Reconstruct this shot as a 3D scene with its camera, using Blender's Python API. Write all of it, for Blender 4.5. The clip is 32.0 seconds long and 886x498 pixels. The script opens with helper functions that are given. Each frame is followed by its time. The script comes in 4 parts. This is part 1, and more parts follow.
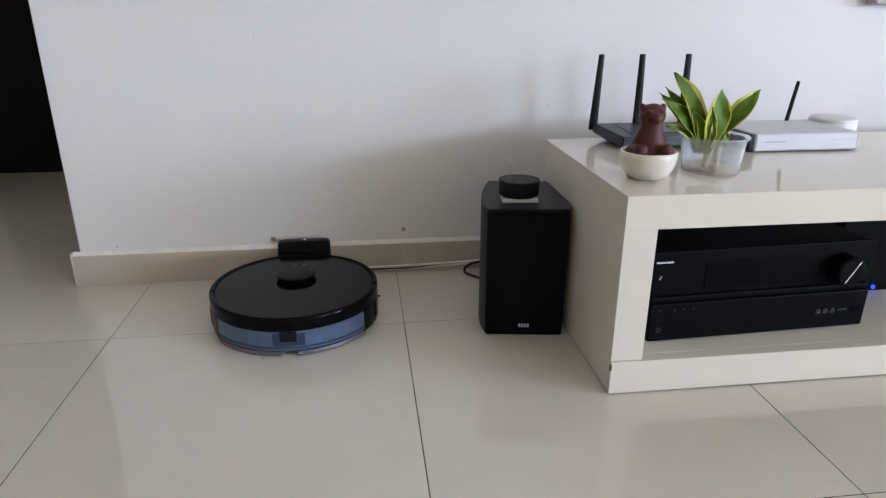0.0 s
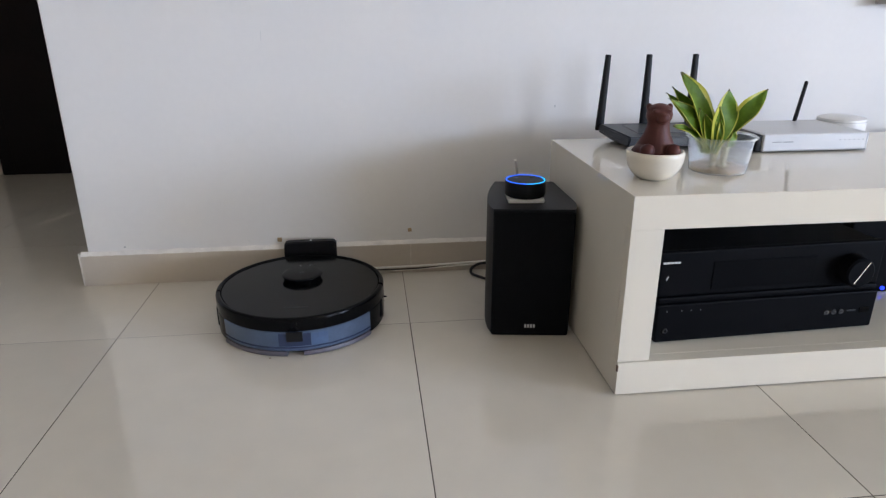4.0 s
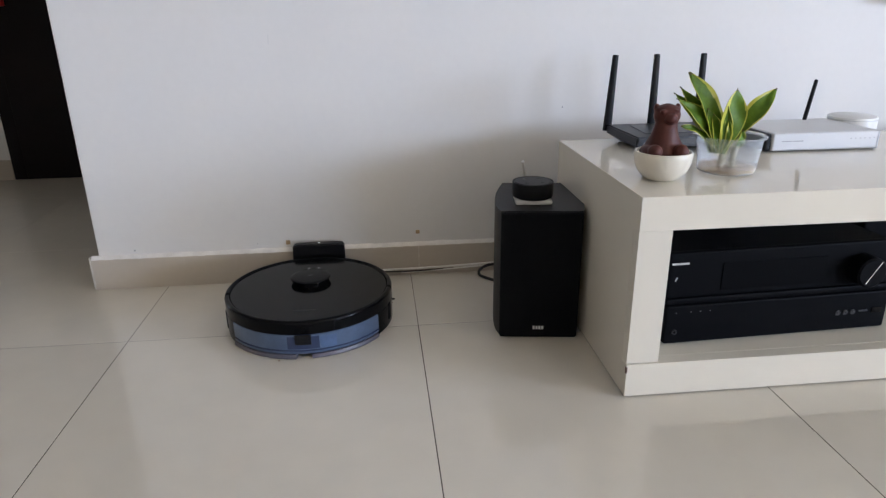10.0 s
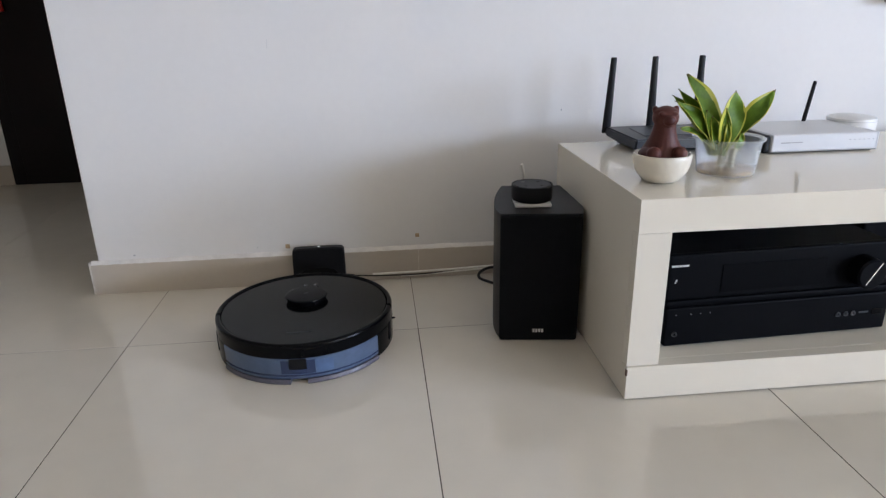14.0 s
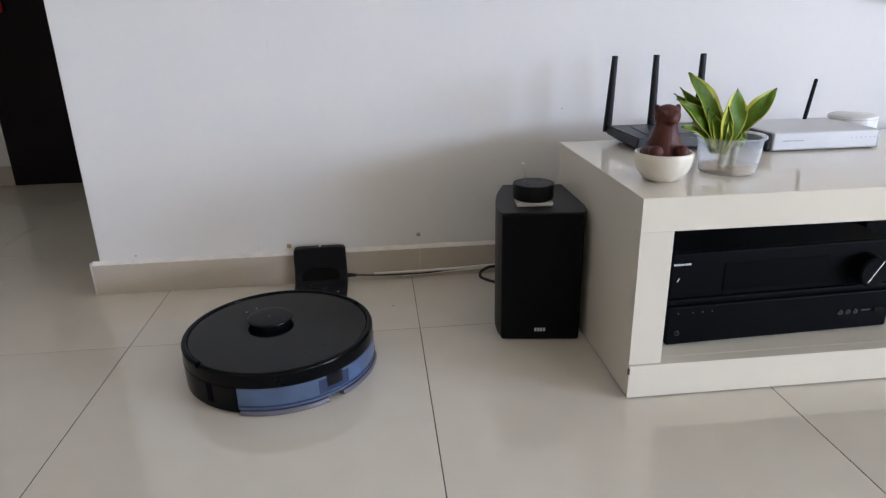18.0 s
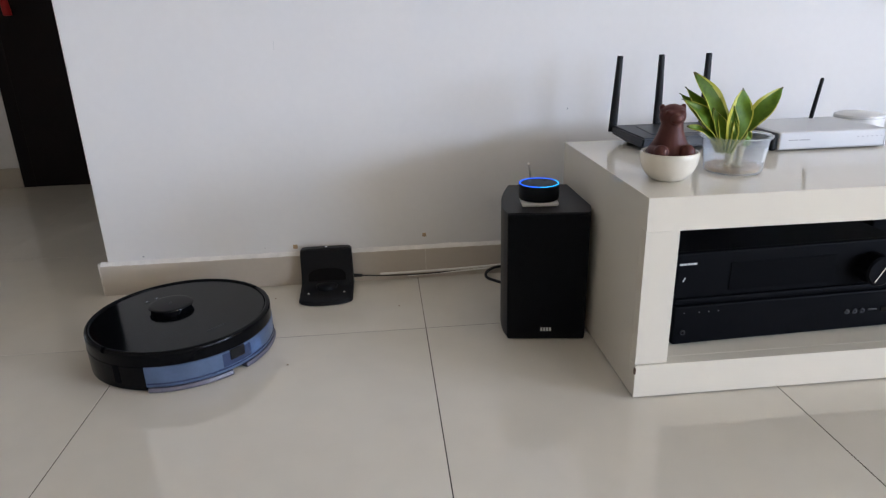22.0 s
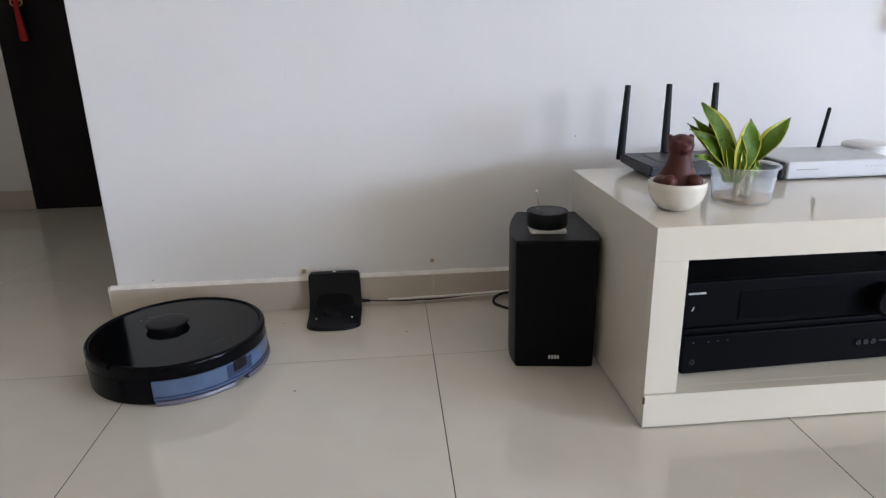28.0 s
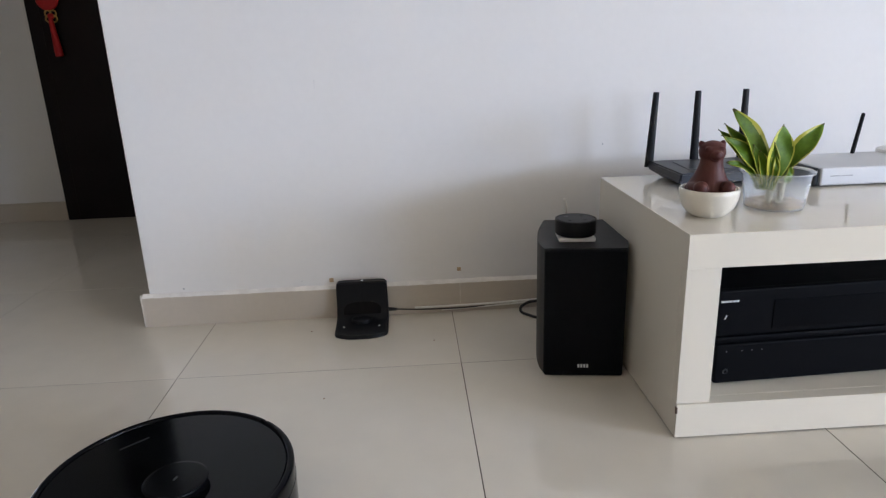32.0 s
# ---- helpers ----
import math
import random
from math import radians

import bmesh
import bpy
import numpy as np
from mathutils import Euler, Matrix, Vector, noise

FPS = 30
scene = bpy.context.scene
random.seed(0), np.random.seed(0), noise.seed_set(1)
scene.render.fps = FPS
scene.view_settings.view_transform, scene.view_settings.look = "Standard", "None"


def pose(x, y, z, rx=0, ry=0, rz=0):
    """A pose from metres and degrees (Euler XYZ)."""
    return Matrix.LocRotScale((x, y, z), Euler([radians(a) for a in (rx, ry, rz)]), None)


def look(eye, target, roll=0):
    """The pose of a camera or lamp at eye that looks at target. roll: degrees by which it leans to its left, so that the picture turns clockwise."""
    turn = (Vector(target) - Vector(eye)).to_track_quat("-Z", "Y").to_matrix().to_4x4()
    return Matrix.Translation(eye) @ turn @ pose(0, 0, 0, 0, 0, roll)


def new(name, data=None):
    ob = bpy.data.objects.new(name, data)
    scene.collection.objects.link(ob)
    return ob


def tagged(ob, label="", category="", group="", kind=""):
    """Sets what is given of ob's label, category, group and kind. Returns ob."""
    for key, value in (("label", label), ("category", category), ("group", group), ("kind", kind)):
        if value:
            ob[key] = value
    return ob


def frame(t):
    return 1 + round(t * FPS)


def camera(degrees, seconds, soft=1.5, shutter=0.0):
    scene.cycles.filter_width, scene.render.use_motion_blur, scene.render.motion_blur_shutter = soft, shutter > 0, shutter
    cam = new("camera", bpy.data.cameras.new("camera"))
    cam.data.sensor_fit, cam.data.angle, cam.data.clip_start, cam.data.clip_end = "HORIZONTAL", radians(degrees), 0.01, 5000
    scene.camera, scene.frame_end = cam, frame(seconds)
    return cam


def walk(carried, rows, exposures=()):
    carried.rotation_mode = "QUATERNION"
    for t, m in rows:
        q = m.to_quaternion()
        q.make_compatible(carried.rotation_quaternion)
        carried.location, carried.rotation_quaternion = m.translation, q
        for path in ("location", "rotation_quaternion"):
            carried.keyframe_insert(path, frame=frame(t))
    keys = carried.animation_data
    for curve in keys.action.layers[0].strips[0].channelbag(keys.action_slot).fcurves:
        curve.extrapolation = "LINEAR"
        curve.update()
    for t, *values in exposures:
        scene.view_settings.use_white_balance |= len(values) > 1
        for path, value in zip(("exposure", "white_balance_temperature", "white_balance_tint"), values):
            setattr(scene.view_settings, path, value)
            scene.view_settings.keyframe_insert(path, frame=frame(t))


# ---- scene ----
cam = camera(68.9, 32.0, soft=1.3)

PATH = [
    (0, (0.528, -1.245, 0.632), (0.761, 0.614, -0.066), 0.1),
    (0.5, (0.529, -1.245, 0.628), (0.76, 0.616, -0.066), 0.1),
    (1, (0.529, -1.246, 0.628), (0.759, 0.616, -0.065), 0.1),
    (1.5, (0.526, -1.244, 0.629), (0.754, 0.618, -0.064), 0.1),
    (2, (0.529, -1.245, 0.631), (0.751, 0.617, -0.063), 0.0),
    (2.5, (0.528, -1.246, 0.628), (0.748, 0.618, -0.063), -0.0),
    (3, (0.527, -1.246, 0.629), (0.747, 0.617, -0.064), 0.0),
    (3.5, (0.528, -1.246, 0.628), (0.744, 0.618, -0.063), -0.0),
    (5.5, (0.53, -1.246, 0.629), (0.737, 0.619, -0.065), -0.2),
    (6, (0.53, -1.246, 0.626), (0.734, 0.62, -0.065), -0.2),
    (6.5, (0.53, -1.244, 0.631), (0.731, 0.62, -0.065), -0.2),
    (7, (0.531, -1.246, 0.63), (0.729, 0.62, -0.064), -0.3),
    (7.5, (0.532, -1.244, 0.631), (0.728, 0.62, -0.067), -0.4),
    (8, (0.53, -1.246, 0.629), (0.724, 0.62, -0.065), -0.3),
    (8.5, (0.531, -1.246, 0.63), (0.722, 0.62, -0.064), -0.3),
    (9, (0.53, -1.244, 0.635), (0.718, 0.621, -0.064), -0.5),
    (9.5, (0.532, -1.245, 0.634), (0.715, 0.622, -0.061), -0.6),
    (10, (0.532, -1.245, 0.631), (0.717, 0.623, -0.059), -0.7),
    (10.5, (0.532, -1.245, 0.631), (0.717, 0.623, -0.059), -0.8),
    (11, (0.534, -1.244, 0.63), (0.718, 0.625, -0.058), -0.9),
    (11.5, (0.534, -1.245, 0.628), (0.719, 0.626, -0.054), -0.9),
    (12, (0.534, -1.245, 0.63), (0.719, 0.625, -0.054), -0.9),
    (12.5, (0.533, -1.244, 0.63), (0.719, 0.626, -0.053), -0.9),
    (13, (0.534, -1.245, 0.63), (0.719, 0.626, -0.051), -0.9),
    (13.5, (0.535, -1.243, 0.631), (0.717, 0.628, -0.05), -1.0),
    (14, (0.535, -1.244, 0.631), (0.718, 0.627, -0.05), -1.0),
    (14.5, (0.536, -1.244, 0.63), (0.72, 0.627, -0.05), -0.9),
    (16.5, (0.535, -1.244, 0.632), (0.721, 0.627, -0.05), -1.0),
    (17, (0.537, -1.243, 0.632), (0.722, 0.627, -0.052), -1.1),
    (17.5, (0.537, -1.246, 0.627), (0.721, 0.626, -0.054), -1.1),
    (18, (0.531, -1.243, 0.632), (0.715, 0.628, -0.053), -1.2),
    (18.5, (0.533, -1.245, 0.631), (0.715, 0.626, -0.054), -1.3),
    (19, (0.535, -1.244, 0.631), (0.713, 0.627, -0.053), -1.3),
    (19.5, (0.532, -1.244, 0.63), (0.711, 0.627, -0.053), -1.3),
    (20, (0.533, -1.246, 0.634), (0.707, 0.626, -0.05), -1.5),
    (20.5, (0.531, -1.246, 0.634), (0.703, 0.625, -0.051), -1.6),
    (21, (0.531, -1.245, 0.634), (0.702, 0.625, -0.052), -1.6),
    (21.5, (0.529, -1.245, 0.634), (0.699, 0.626, -0.053), -1.6),
    (22, (0.53, -1.247, 0.632), (0.697, 0.626, -0.05), -1.5),
    (22.5, (0.531, -1.246, 0.633), (0.696, 0.628, -0.047), -1.5),
    (23, (0.529, -1.246, 0.637), (0.693, 0.627, -0.043), -1.4),
    (23.5, (0.527, -1.247, 0.637), (0.692, 0.628, -0.04), -1.3),
    (24, (0.527, -1.247, 0.636), (0.688, 0.629, -0.039), -1.3),
    (24.5, (0.528, -1.247, 0.636), (0.687, 0.631, -0.034), -1.3),
    (25, (0.525, -1.245, 0.645), (0.692, 0.64, 0.001), -1.3),
    (25.5, (0.526, -1.245, 0.646), (0.692, 0.641, 0.001), -1.4),
    (27.5, (0.526, -1.247, 0.643), (0.685, 0.646, 0.016), -1.3),
    (28, (0.527, -1.247, 0.643), (0.677, 0.649, 0.025), -1.3),
    (28.5, (0.524, -1.248, 0.645), (0.668, 0.653, 0.039), -1.3),
    (29, (0.524, -1.247, 0.645), (0.657, 0.653, 0.035), -1.5),
    (29.5, (0.523, -1.247, 0.647), (0.645, 0.654, 0.038), -1.7),
    (30, (0.518, -1.248, 0.647), (0.634, 0.654, 0.038), -1.7),
    (30.5, (0.519, -1.248, 0.648), (0.624, 0.657, 0.049), -1.8),
    (31, (0.516, -1.249, 0.648), (0.614, 0.659, 0.057), -1.8),
    (31.5, (0.514, -1.25, 0.647), (0.609, 0.661, 0.065), -2.0),
    (32, (0.513, -1.249, 0.64), (0.599, 0.661, 0.054), -2.0),
]
walk(cam, [(t, look(eye, target, roll)) for t, eye, target, roll in PATH])

# ---- world, sun, window light, exposure ----
world = bpy.data.worlds.new("world")
scene.world = world
world.use_nodes = True
wn = world.node_tree
sky = wn.nodes.new("ShaderNodeTexSky")
sky.sky_type, sky.sun_disc = "NISHITA", False
sky.sun_elevation, sky.sun_rotation = radians(48), radians(150)
wn.nodes["Background"].inputs["Strength"].default_value = 0.12
wn.links.new(sky.outputs["Color"], wn.nodes["Background"].inputs["Color"])

sun = new("sun", bpy.data.lights.new("sun", "SUN"))
sun.data.energy, sun.data.angle, sun.data.color = 2.0, radians(0.6), (1.0, 0.95, 0.88)
sun.matrix_world = look((3, 6, 8), (0, 0, 0))


def window_light(name, eye, target, width, height, watts, color):
    lamp = new(name, bpy.data.lights.new(name, "AREA"))
    lamp.data.shape, lamp.data.size, lamp.data.size_y = "RECTANGLE", width, height
    lamp.data.energy, lamp.data.color = watts, color
    lamp.matrix_world = look(eye, target)
    return lamp


window_light("window_light_south", (7.3, -7.86, 0.93), (7.3, 0, 0.93), 2.5, 0.92, 270, (0.588, 0.718, 1.0))
window_light("window_light_east", (9.66, -5.0, 1.6), (0, -5.0, 1.6), 3.4, 1.5, 765, (0.594, 0.722, 1.0))
window_light("window_light_passage", (-2.17, 1.60, 0.58), (-2.17, 0, 0.58), 0.12, 0.60, 4.5, (0.66, 0.765, 1.0))
scene.view_settings.exposure = 0.0


# ---- materials ----
def material(name, color, rough=0.5, metal=0.0, vary=0.06, scale=8.0, fine=120.0, bump=0.05, spec=0.5, coat=0.0,
             trans=0.0, ior=1.45, random_tint=0.0, alpha=1.0, emit=None, strength=0.0, rough_vary=0.0):
    """Principled surface with colour variation at two scales, fine relief and uneven gloss."""
    m = bpy.data.materials.new(name)
    m.use_nodes = True
    nt = m.node_tree
    b = nt.nodes["Principled BSDF"]
    tc = nt.nodes.new("ShaderNodeTexCoord")
    big = nt.nodes.new("ShaderNodeTexNoise")
    big.inputs["Scale"].default_value, big.inputs["Detail"].default_value = scale, 5
    small = nt.nodes.new("ShaderNodeTexNoise")
    small.inputs["Scale"].default_value, small.inputs["Detail"].default_value = fine, 3
    for n in (big, small):
        nt.links.new(tc.outputs["Object"], n.inputs["Vector"])
    mix = nt.nodes.new("ShaderNodeMath")
    mix.operation = "MULTIPLY_ADD"
    nt.links.new(small.outputs["Fac"], mix.inputs[0])
    mix.inputs[1].default_value = 0.4
    nt.links.new(big.outputs["Fac"], mix.inputs[2])
    hue = nt.nodes.new("ShaderNodeMapRange")
    hue.inputs["From Min"].default_value, hue.inputs["From Max"].default_value = 0.4, 1.0
    hue.inputs["To Min"].default_value, hue.inputs["To Max"].default_value = 1 - vary, 1 + vary
    nt.links.new(mix.outputs[0], hue.inputs["Value"])
    value = hue.outputs["Result"]
    if random_tint:
        info = nt.nodes.new("ShaderNodeObjectInfo")
        rr = nt.nodes.new("ShaderNodeMapRange")
        rr.inputs["To Min"].default_value, rr.inputs["To Max"].default_value = 1 - random_tint, 1 + random_tint
        nt.links.new(info.outputs["Random"], rr.inputs["Value"])
        mul = nt.nodes.new("ShaderNodeMath")
        mul.operation = "MULTIPLY"
        nt.links.new(value, mul.inputs[0])
        nt.links.new(rr.outputs["Result"], mul.inputs[1])
        value = mul.outputs[0]
    tint = nt.nodes.new("ShaderNodeVectorMath")
    tint.operation = "SCALE"
    tint.inputs[0].default_value = color
    nt.links.new(value, tint.inputs["Scale"])
    nt.links.new(tint.outputs["Vector"], b.inputs["Base Color"])
    b.inputs["Roughness"].default_value, b.inputs["Metallic"].default_value = rough, metal
    if rough_vary:
        rv = nt.nodes.new("ShaderNodeMapRange")
        rv.inputs["From Min"].default_value, rv.inputs["From Max"].default_value = 0.4, 1.0
        rv.inputs["To Min"].default_value, rv.inputs["To Max"].default_value = rough - rough_vary, rough + rough_vary
        nt.links.new(mix.outputs[0], rv.inputs["Value"])
        nt.links.new(rv.outputs["Result"], b.inputs["Roughness"])
    b.inputs["Specular IOR Level"].default_value, b.inputs["IOR"].default_value = spec, ior
    b.inputs["Coat Weight"].default_value, b.inputs["Transmission Weight"].default_value = coat, trans
    b.inputs["Coat Roughness"].default_value = 0.06
    b.inputs["Alpha"].default_value = alpha
    if emit:
        b.inputs["Emission Color"].default_value, b.inputs["Emission Strength"].default_value = (*emit, 1), strength
    if bump:
        bn = nt.nodes.new("ShaderNodeBump")
        bn.inputs["Strength"].default_value, bn.inputs["Distance"].default_value = bump, 0.002
        nt.links.new(mix.outputs[0], bn.inputs["Height"])
        nt.links.new(bn.outputs["Normal"], b.inputs["Normal"])
    return m


M_TILE = material("polished_tile", (0.675, 0.632, 0.548), 0.06, spec=0.8, vary=0.055, scale=2.6, fine=17, bump=0.008, random_tint=0.012, rough_vary=0.02)
M_GROUT = material("grout", (0.075, 0.058, 0.045), 0.9, vary=0.2, scale=30, fine=300)
M_BASE = material("skirting_tile", (0.50, 0.445, 0.375), 0.35, vary=0.05, scale=5, fine=80, bump=0.02, random_tint=0.02)
M_WALL = material("white_wall_paint", (0.735, 0.725, 0.715), 0.6, vary=0.03, scale=2.0, fine=60, bump=0.06)
M_PLASTER = material("rough_paint_edge", (0.76, 0.74, 0.71), 0.8, vary=0.12, scale=40, fine=400, bump=0.3)
M_CHIP = material("worn_paint_edge", (0.58, 0.54, 0.48), 0.8, vary=0.2, scale=60, fine=400, bump=0.3)
# Ceiling and unseen walls are tinted warm to colour the bounced fill light.
M_CEIL = material("fill_warming_ceiling", (0.80, 0.69, 0.55), 0.8, vary=0.02)
M_WARMFILL = material("fill_warming_cream", (0.79, 0.668, 0.48), 0.7, vary=0.02, scale=2.0, fine=60, bump=0.05)
# Dark colour for unseen walls, picked to weaken light bounced from the left.
M_LOWBOUNCE = material("low_bounce_taupe", (0.40, 0.335, 0.26), 0.75, vary=0.03, scale=2.0, fine=60, bump=0.05)
M_DOOR = material("dark_stained_wood", (0.0105, 0.0068, 0.0066), 0.4, spec=0.25, vary=0.3, scale=6, fine=90, bump=0.06)
M_LACQ = material("glossy_cream_lacquer", (0.70, 0.655, 0.560), 0.05, vary=0.02, scale=3, fine=60, bump=0.006, spec=0.5)
M_BLACK = material("satin_black_plastic", (0.0065, 0.0065, 0.0075), 0.42, spec=0.22, vary=0.1, scale=20, fine=500, bump=0.03)
M_GLOSS = material("gloss_black_plastic", (0.0025, 0.0025, 0.003), 0.14, vary=0.1, scale=10, fine=300, bump=0.0, spec=0.11)
M_LID = material("smoked_glass_lid", (0.0034, 0.0038, 0.0042), 0.12, spec=0.19, vary=0.08, scale=6, fine=500, bump=0.004, rough_vary=0.03)
M_CAP = material("black_turret_cap", (0.0034, 0.0038, 0.0042), 0.2, spec=0.12, vary=0.08, scale=10, fine=400, bump=0.004)
M_SLATE = material("slate_plastic", (0.014, 0.0145, 0.018), 0.42, vary=0.1, scale=20, fine=500, bump=0.03)
M_PRINT = material("mid_grey_print", (0.34, 0.35, 0.37), 0.5, vary=0.05, bump=0.0)
M_SLATE2 = material("dull_grey_metal", (0.035, 0.035, 0.038), 0.4, vary=0.1, scale=20, fine=500, bump=0.03)
M_RUBBER = material("black_rubber", (0.02, 0.02, 0.02), 0.7, vary=0.15, scale=30, fine=400)
M_CLOTH = material("black_grille_cloth", (0.0038, 0.0042, 0.0054), 0.9, vary=0.25, scale=60, fine=1400, bump=0.4, spec=0.2)
M_VINYL = material("black_ash_vinyl", (0.010, 0.010, 0.0115), 0.5, vary=0.25, scale=30, fine=500, bump=0.15)
M_TANK = material("smoky_blue_clear_plastic", (0.058, 0.082, 0.146), 0.36, vary=0.25, scale=28, fine=160, bump=0.01, coat=0.25, spec=1.0, ior=1.6)
M_TANK.node_tree.nodes["Principled BSDF"].inputs["Specular Tint"].default_value = (0.5, 0.72, 1.0, 1)
M_TANK_DARK = material("deep_blue_plastic", (0.028, 0.042, 0.090), 0.2, vary=0.1, scale=25, fine=200, bump=0.01)
M_TANK_BLUE = material("bright_blue_clear_plastic", (0.070, 0.120, 0.230), 0.3, vary=0.2, scale=40, fine=200, bump=0.01)
M_PAD = material("pale_lilac_plastic", (0.10, 0.094, 0.118), 0.35, vary=0.1, scale=25, fine=200)
M_STEEL = material("steel_contact", (0.75, 0.75, 0.74), 0.25, metal=1.0)
M_GREY = material("anodised_black_aluminium", (0.0036, 0.0038, 0.0048), 0.5, spec=0.045, vary=0.1, scale=14, fine=700, bump=0.04)
M_DISPLAY = material("display_window", (0.003, 0.0032, 0.004), 0.45, vary=0.05, bump=0.0, spec=0.03)
M_MARK = material("pale_print", (0.62, 0.62, 0.62), 0.5, vary=0.05, bump=0.0)
M_DIM = material("grey_print", (0.16, 0.16, 0.17), 0.5, vary=0.05, bump=0.0)
M_SILVER = material("brushed_silver", (0.60, 0.61, 0.63), 0.45, metal=0.15, vary=0.04, scale=6, fine=500, bump=0.03)
M_WHITE = material("white_plastic", (0.72, 0.72, 0.71), 0.35, vary=0.03, scale=10, fine=200, bump=0.02)
M_CREAMCUP = material("cream_glazed_ceramic", (0.72, 0.67, 0.57), 0.25, vary=0.04, scale=18, fine=160, bump=0.03)
M_CLAY = material("red_brown_clay", (0.078, 0.022, 0.017), 0.5, spec=0.3, vary=0.18, scale=30, fine=260, bump=0.15)
M_TUB = material("frosted_clear_plastic", (0.93, 0.945, 0.96), 0.22, vary=0.02, trans=0.88, ior=1.18, bump=0.0)
M_WATER = material("murky_water", (0.62, 0.36, 0.10), 0.08, vary=0.05, trans=0.7, ior=1.25, bump=0.0)
M_LEAF = material("green_leaf", (0.085, 0.158, 0.009), 0.48, spec=0.28, vary=0.35, scale=40, fine=160, bump=0.08)
M_LEAFEDGE = material("yellow_leaf_edge", (0.46, 0.45, 0.06), 0.4, vary=0.12, scale=40, fine=160, bump=0.05)
M_LEAFTIP = material("dry_leaf_tip", (0.10, 0.09, 0.02), 0.6, vary=0.2)
M_ROOT = material("pale_root", (0.45, 0.40, 0.26), 0.6, vary=0.2, scale=60)
M_CABLE = material("black_cable", (0.012, 0.012, 0.012), 0.5, vary=0.1)
M_WCABLE = material("white_cable", (0.86, 0.84, 0.80), 0.4, vary=0.08)
M_TAPE = material("tan_tape_residue", (0.46, 0.33, 0.20), 0.8, vary=0.25, scale=120, fine=600)
M_RED = material("red_silk", (0.42, 0.012, 0.012), 0.6, vary=0.15, scale=60, fine=600, bump=0.2)
M_GOLD = material("gold_thread", (0.40, 0.24, 0.06), 0.5, vary=0.1)
M_RING = material("blue_light_ring", (0.02, 0.08, 0.3), 0.3, bump=0.0, emit=(0.0, 0.11, 1.0), strength=2.2)
M_RINGCYAN = material("cyan_light_ring", (0.02, 0.2, 0.3), 0.3, bump=0.0, emit=(0.0, 0.42, 1.0), strength=1.9)
M_BLUELED = material("blue_pilot_light", (0.0, 0.01, 0.2), 0.3, bump=0.0, emit=(0.01, 0.03, 1.0), strength=4.0)
M_WHITELED = material("white_pilot_light", (0.6, 0.6, 0.6), 0.3, bump=0.0, emit=(0.9, 0.95, 1.0), strength=0.8)
M_DIRT = material("brown_crumb", (0.10, 0.06, 0.04), 0.9)
M_CRUMB = material("pale_brown_crumb", (0.26, 0.17, 0.12), 0.9)
M_FAINT = material("faint_print", (0.009, 0.0092, 0.0095), 0.4, vary=0.05, bump=0.0)
M_PANEL = material("grey_beige_board", (0.42, 0.39, 0.35), 0.5, vary=0.05, scale=6, fine=200, bump=0.03)
M_FRAME = material("window_frame_paint", (0.7, 0.7, 0.7), 0.4)


# ---- mesh helpers ----
def mesh_ob(name, bm, mat, smooth=True):
    me = bpy.data.meshes.new(name)
    bm.normal_update()
    bm.edges.index_update()
    hard = []
    for e in bm.edges:
        if len(e.link_faces) == 2:
            a, b = sorted(f.calc_area() for f in e.link_faces)
            if b > 12 * a:
                hard.append(e.index)
    bm.to_mesh(me)
    bm.free()
    for m in mat if isinstance(mat, (list, tuple)) else [mat]:
        me.materials.append(m)
    if smooth:
        me.polygons.foreach_set("use_smooth", [True] * len(me.polygons))
        me.set_sharp_from_angle(angle=radians(35))
        for k in hard:
            me.edges[k].use_edge_sharp = True
    return new(name, me)


def part(name, bm, mat, parent, label=""):
    ob = mesh_ob(name, bm, mat)
    ob.parent = parent
    return tagged(ob, label)


def empty(name, m, label, category, group="", kind=""):
    ob = new(name)
    ob.empty_display_size = 0.02
    ob.matrix_world = m
    return tagged(ob, label, category, group, kind)


def box(x0, x1, y0, y1, z0, z1, bevel=0.0, seg=2, bm=None):
    """A box between its bounds, with rounded edges, added to bm."""
    b = bmesh.new()
    bmesh.ops.create_cube(b, size=1)
    for v in b.verts:
        v.co = ((x0 + x1) / 2 + v.co.x * (x1 - x0), (y0 + y1) / 2 + v.co.y * (y1 - y0), (z0 + z1) / 2 + v.co.z * (z1 - z0))
    if bevel:
        bmesh.ops.bevel(b, geom=b.edges[:], offset=bevel, segments=seg, affect="EDGES", profile=0.5)
    return merge(bm, b)


def merge(bm, b):
    if bm is None:
        return b
    me = bpy.data.meshes.new("scratch")
    b.to_mesh(me)
    b.free()
    bm.from_mesh(me)
    bpy.data.meshes.remove(me)
    return bm


def lathe(profile, steps=64, a0=0.0, a1=360.0, bm=None, at=(0, 0, 0)):
    """Turns a profile of (radius, z) round the z axis; a part turn gets end caps."""
    b = bmesh.new()
    full = abs(a1 - a0) >= 359.9
    n = steps if full else steps + 1
    rings = []
    for k in range(n):
        a = radians(a0 + (a1 - a0) * k / steps)
        rings.append([b.verts.new((at[0] + r * math.cos(a), at[1] + r * math.sin(a), at[2] + z)) for r, z in profile])
    for k in range(steps):
        p, q = rings[k], rings[(k + 1) % n]
        for i in range(len(profile) - 1):
            b.faces.new((p[i], q[i], q[i + 1], p[i + 1]))
    if not full:
        b.faces.new(rings[0])
        b.faces.new(rings[-1][::-1])
    bmesh.ops.remove_doubles(b, verts=b.verts[:], dist=1e-6)
    return merge(bm, b)


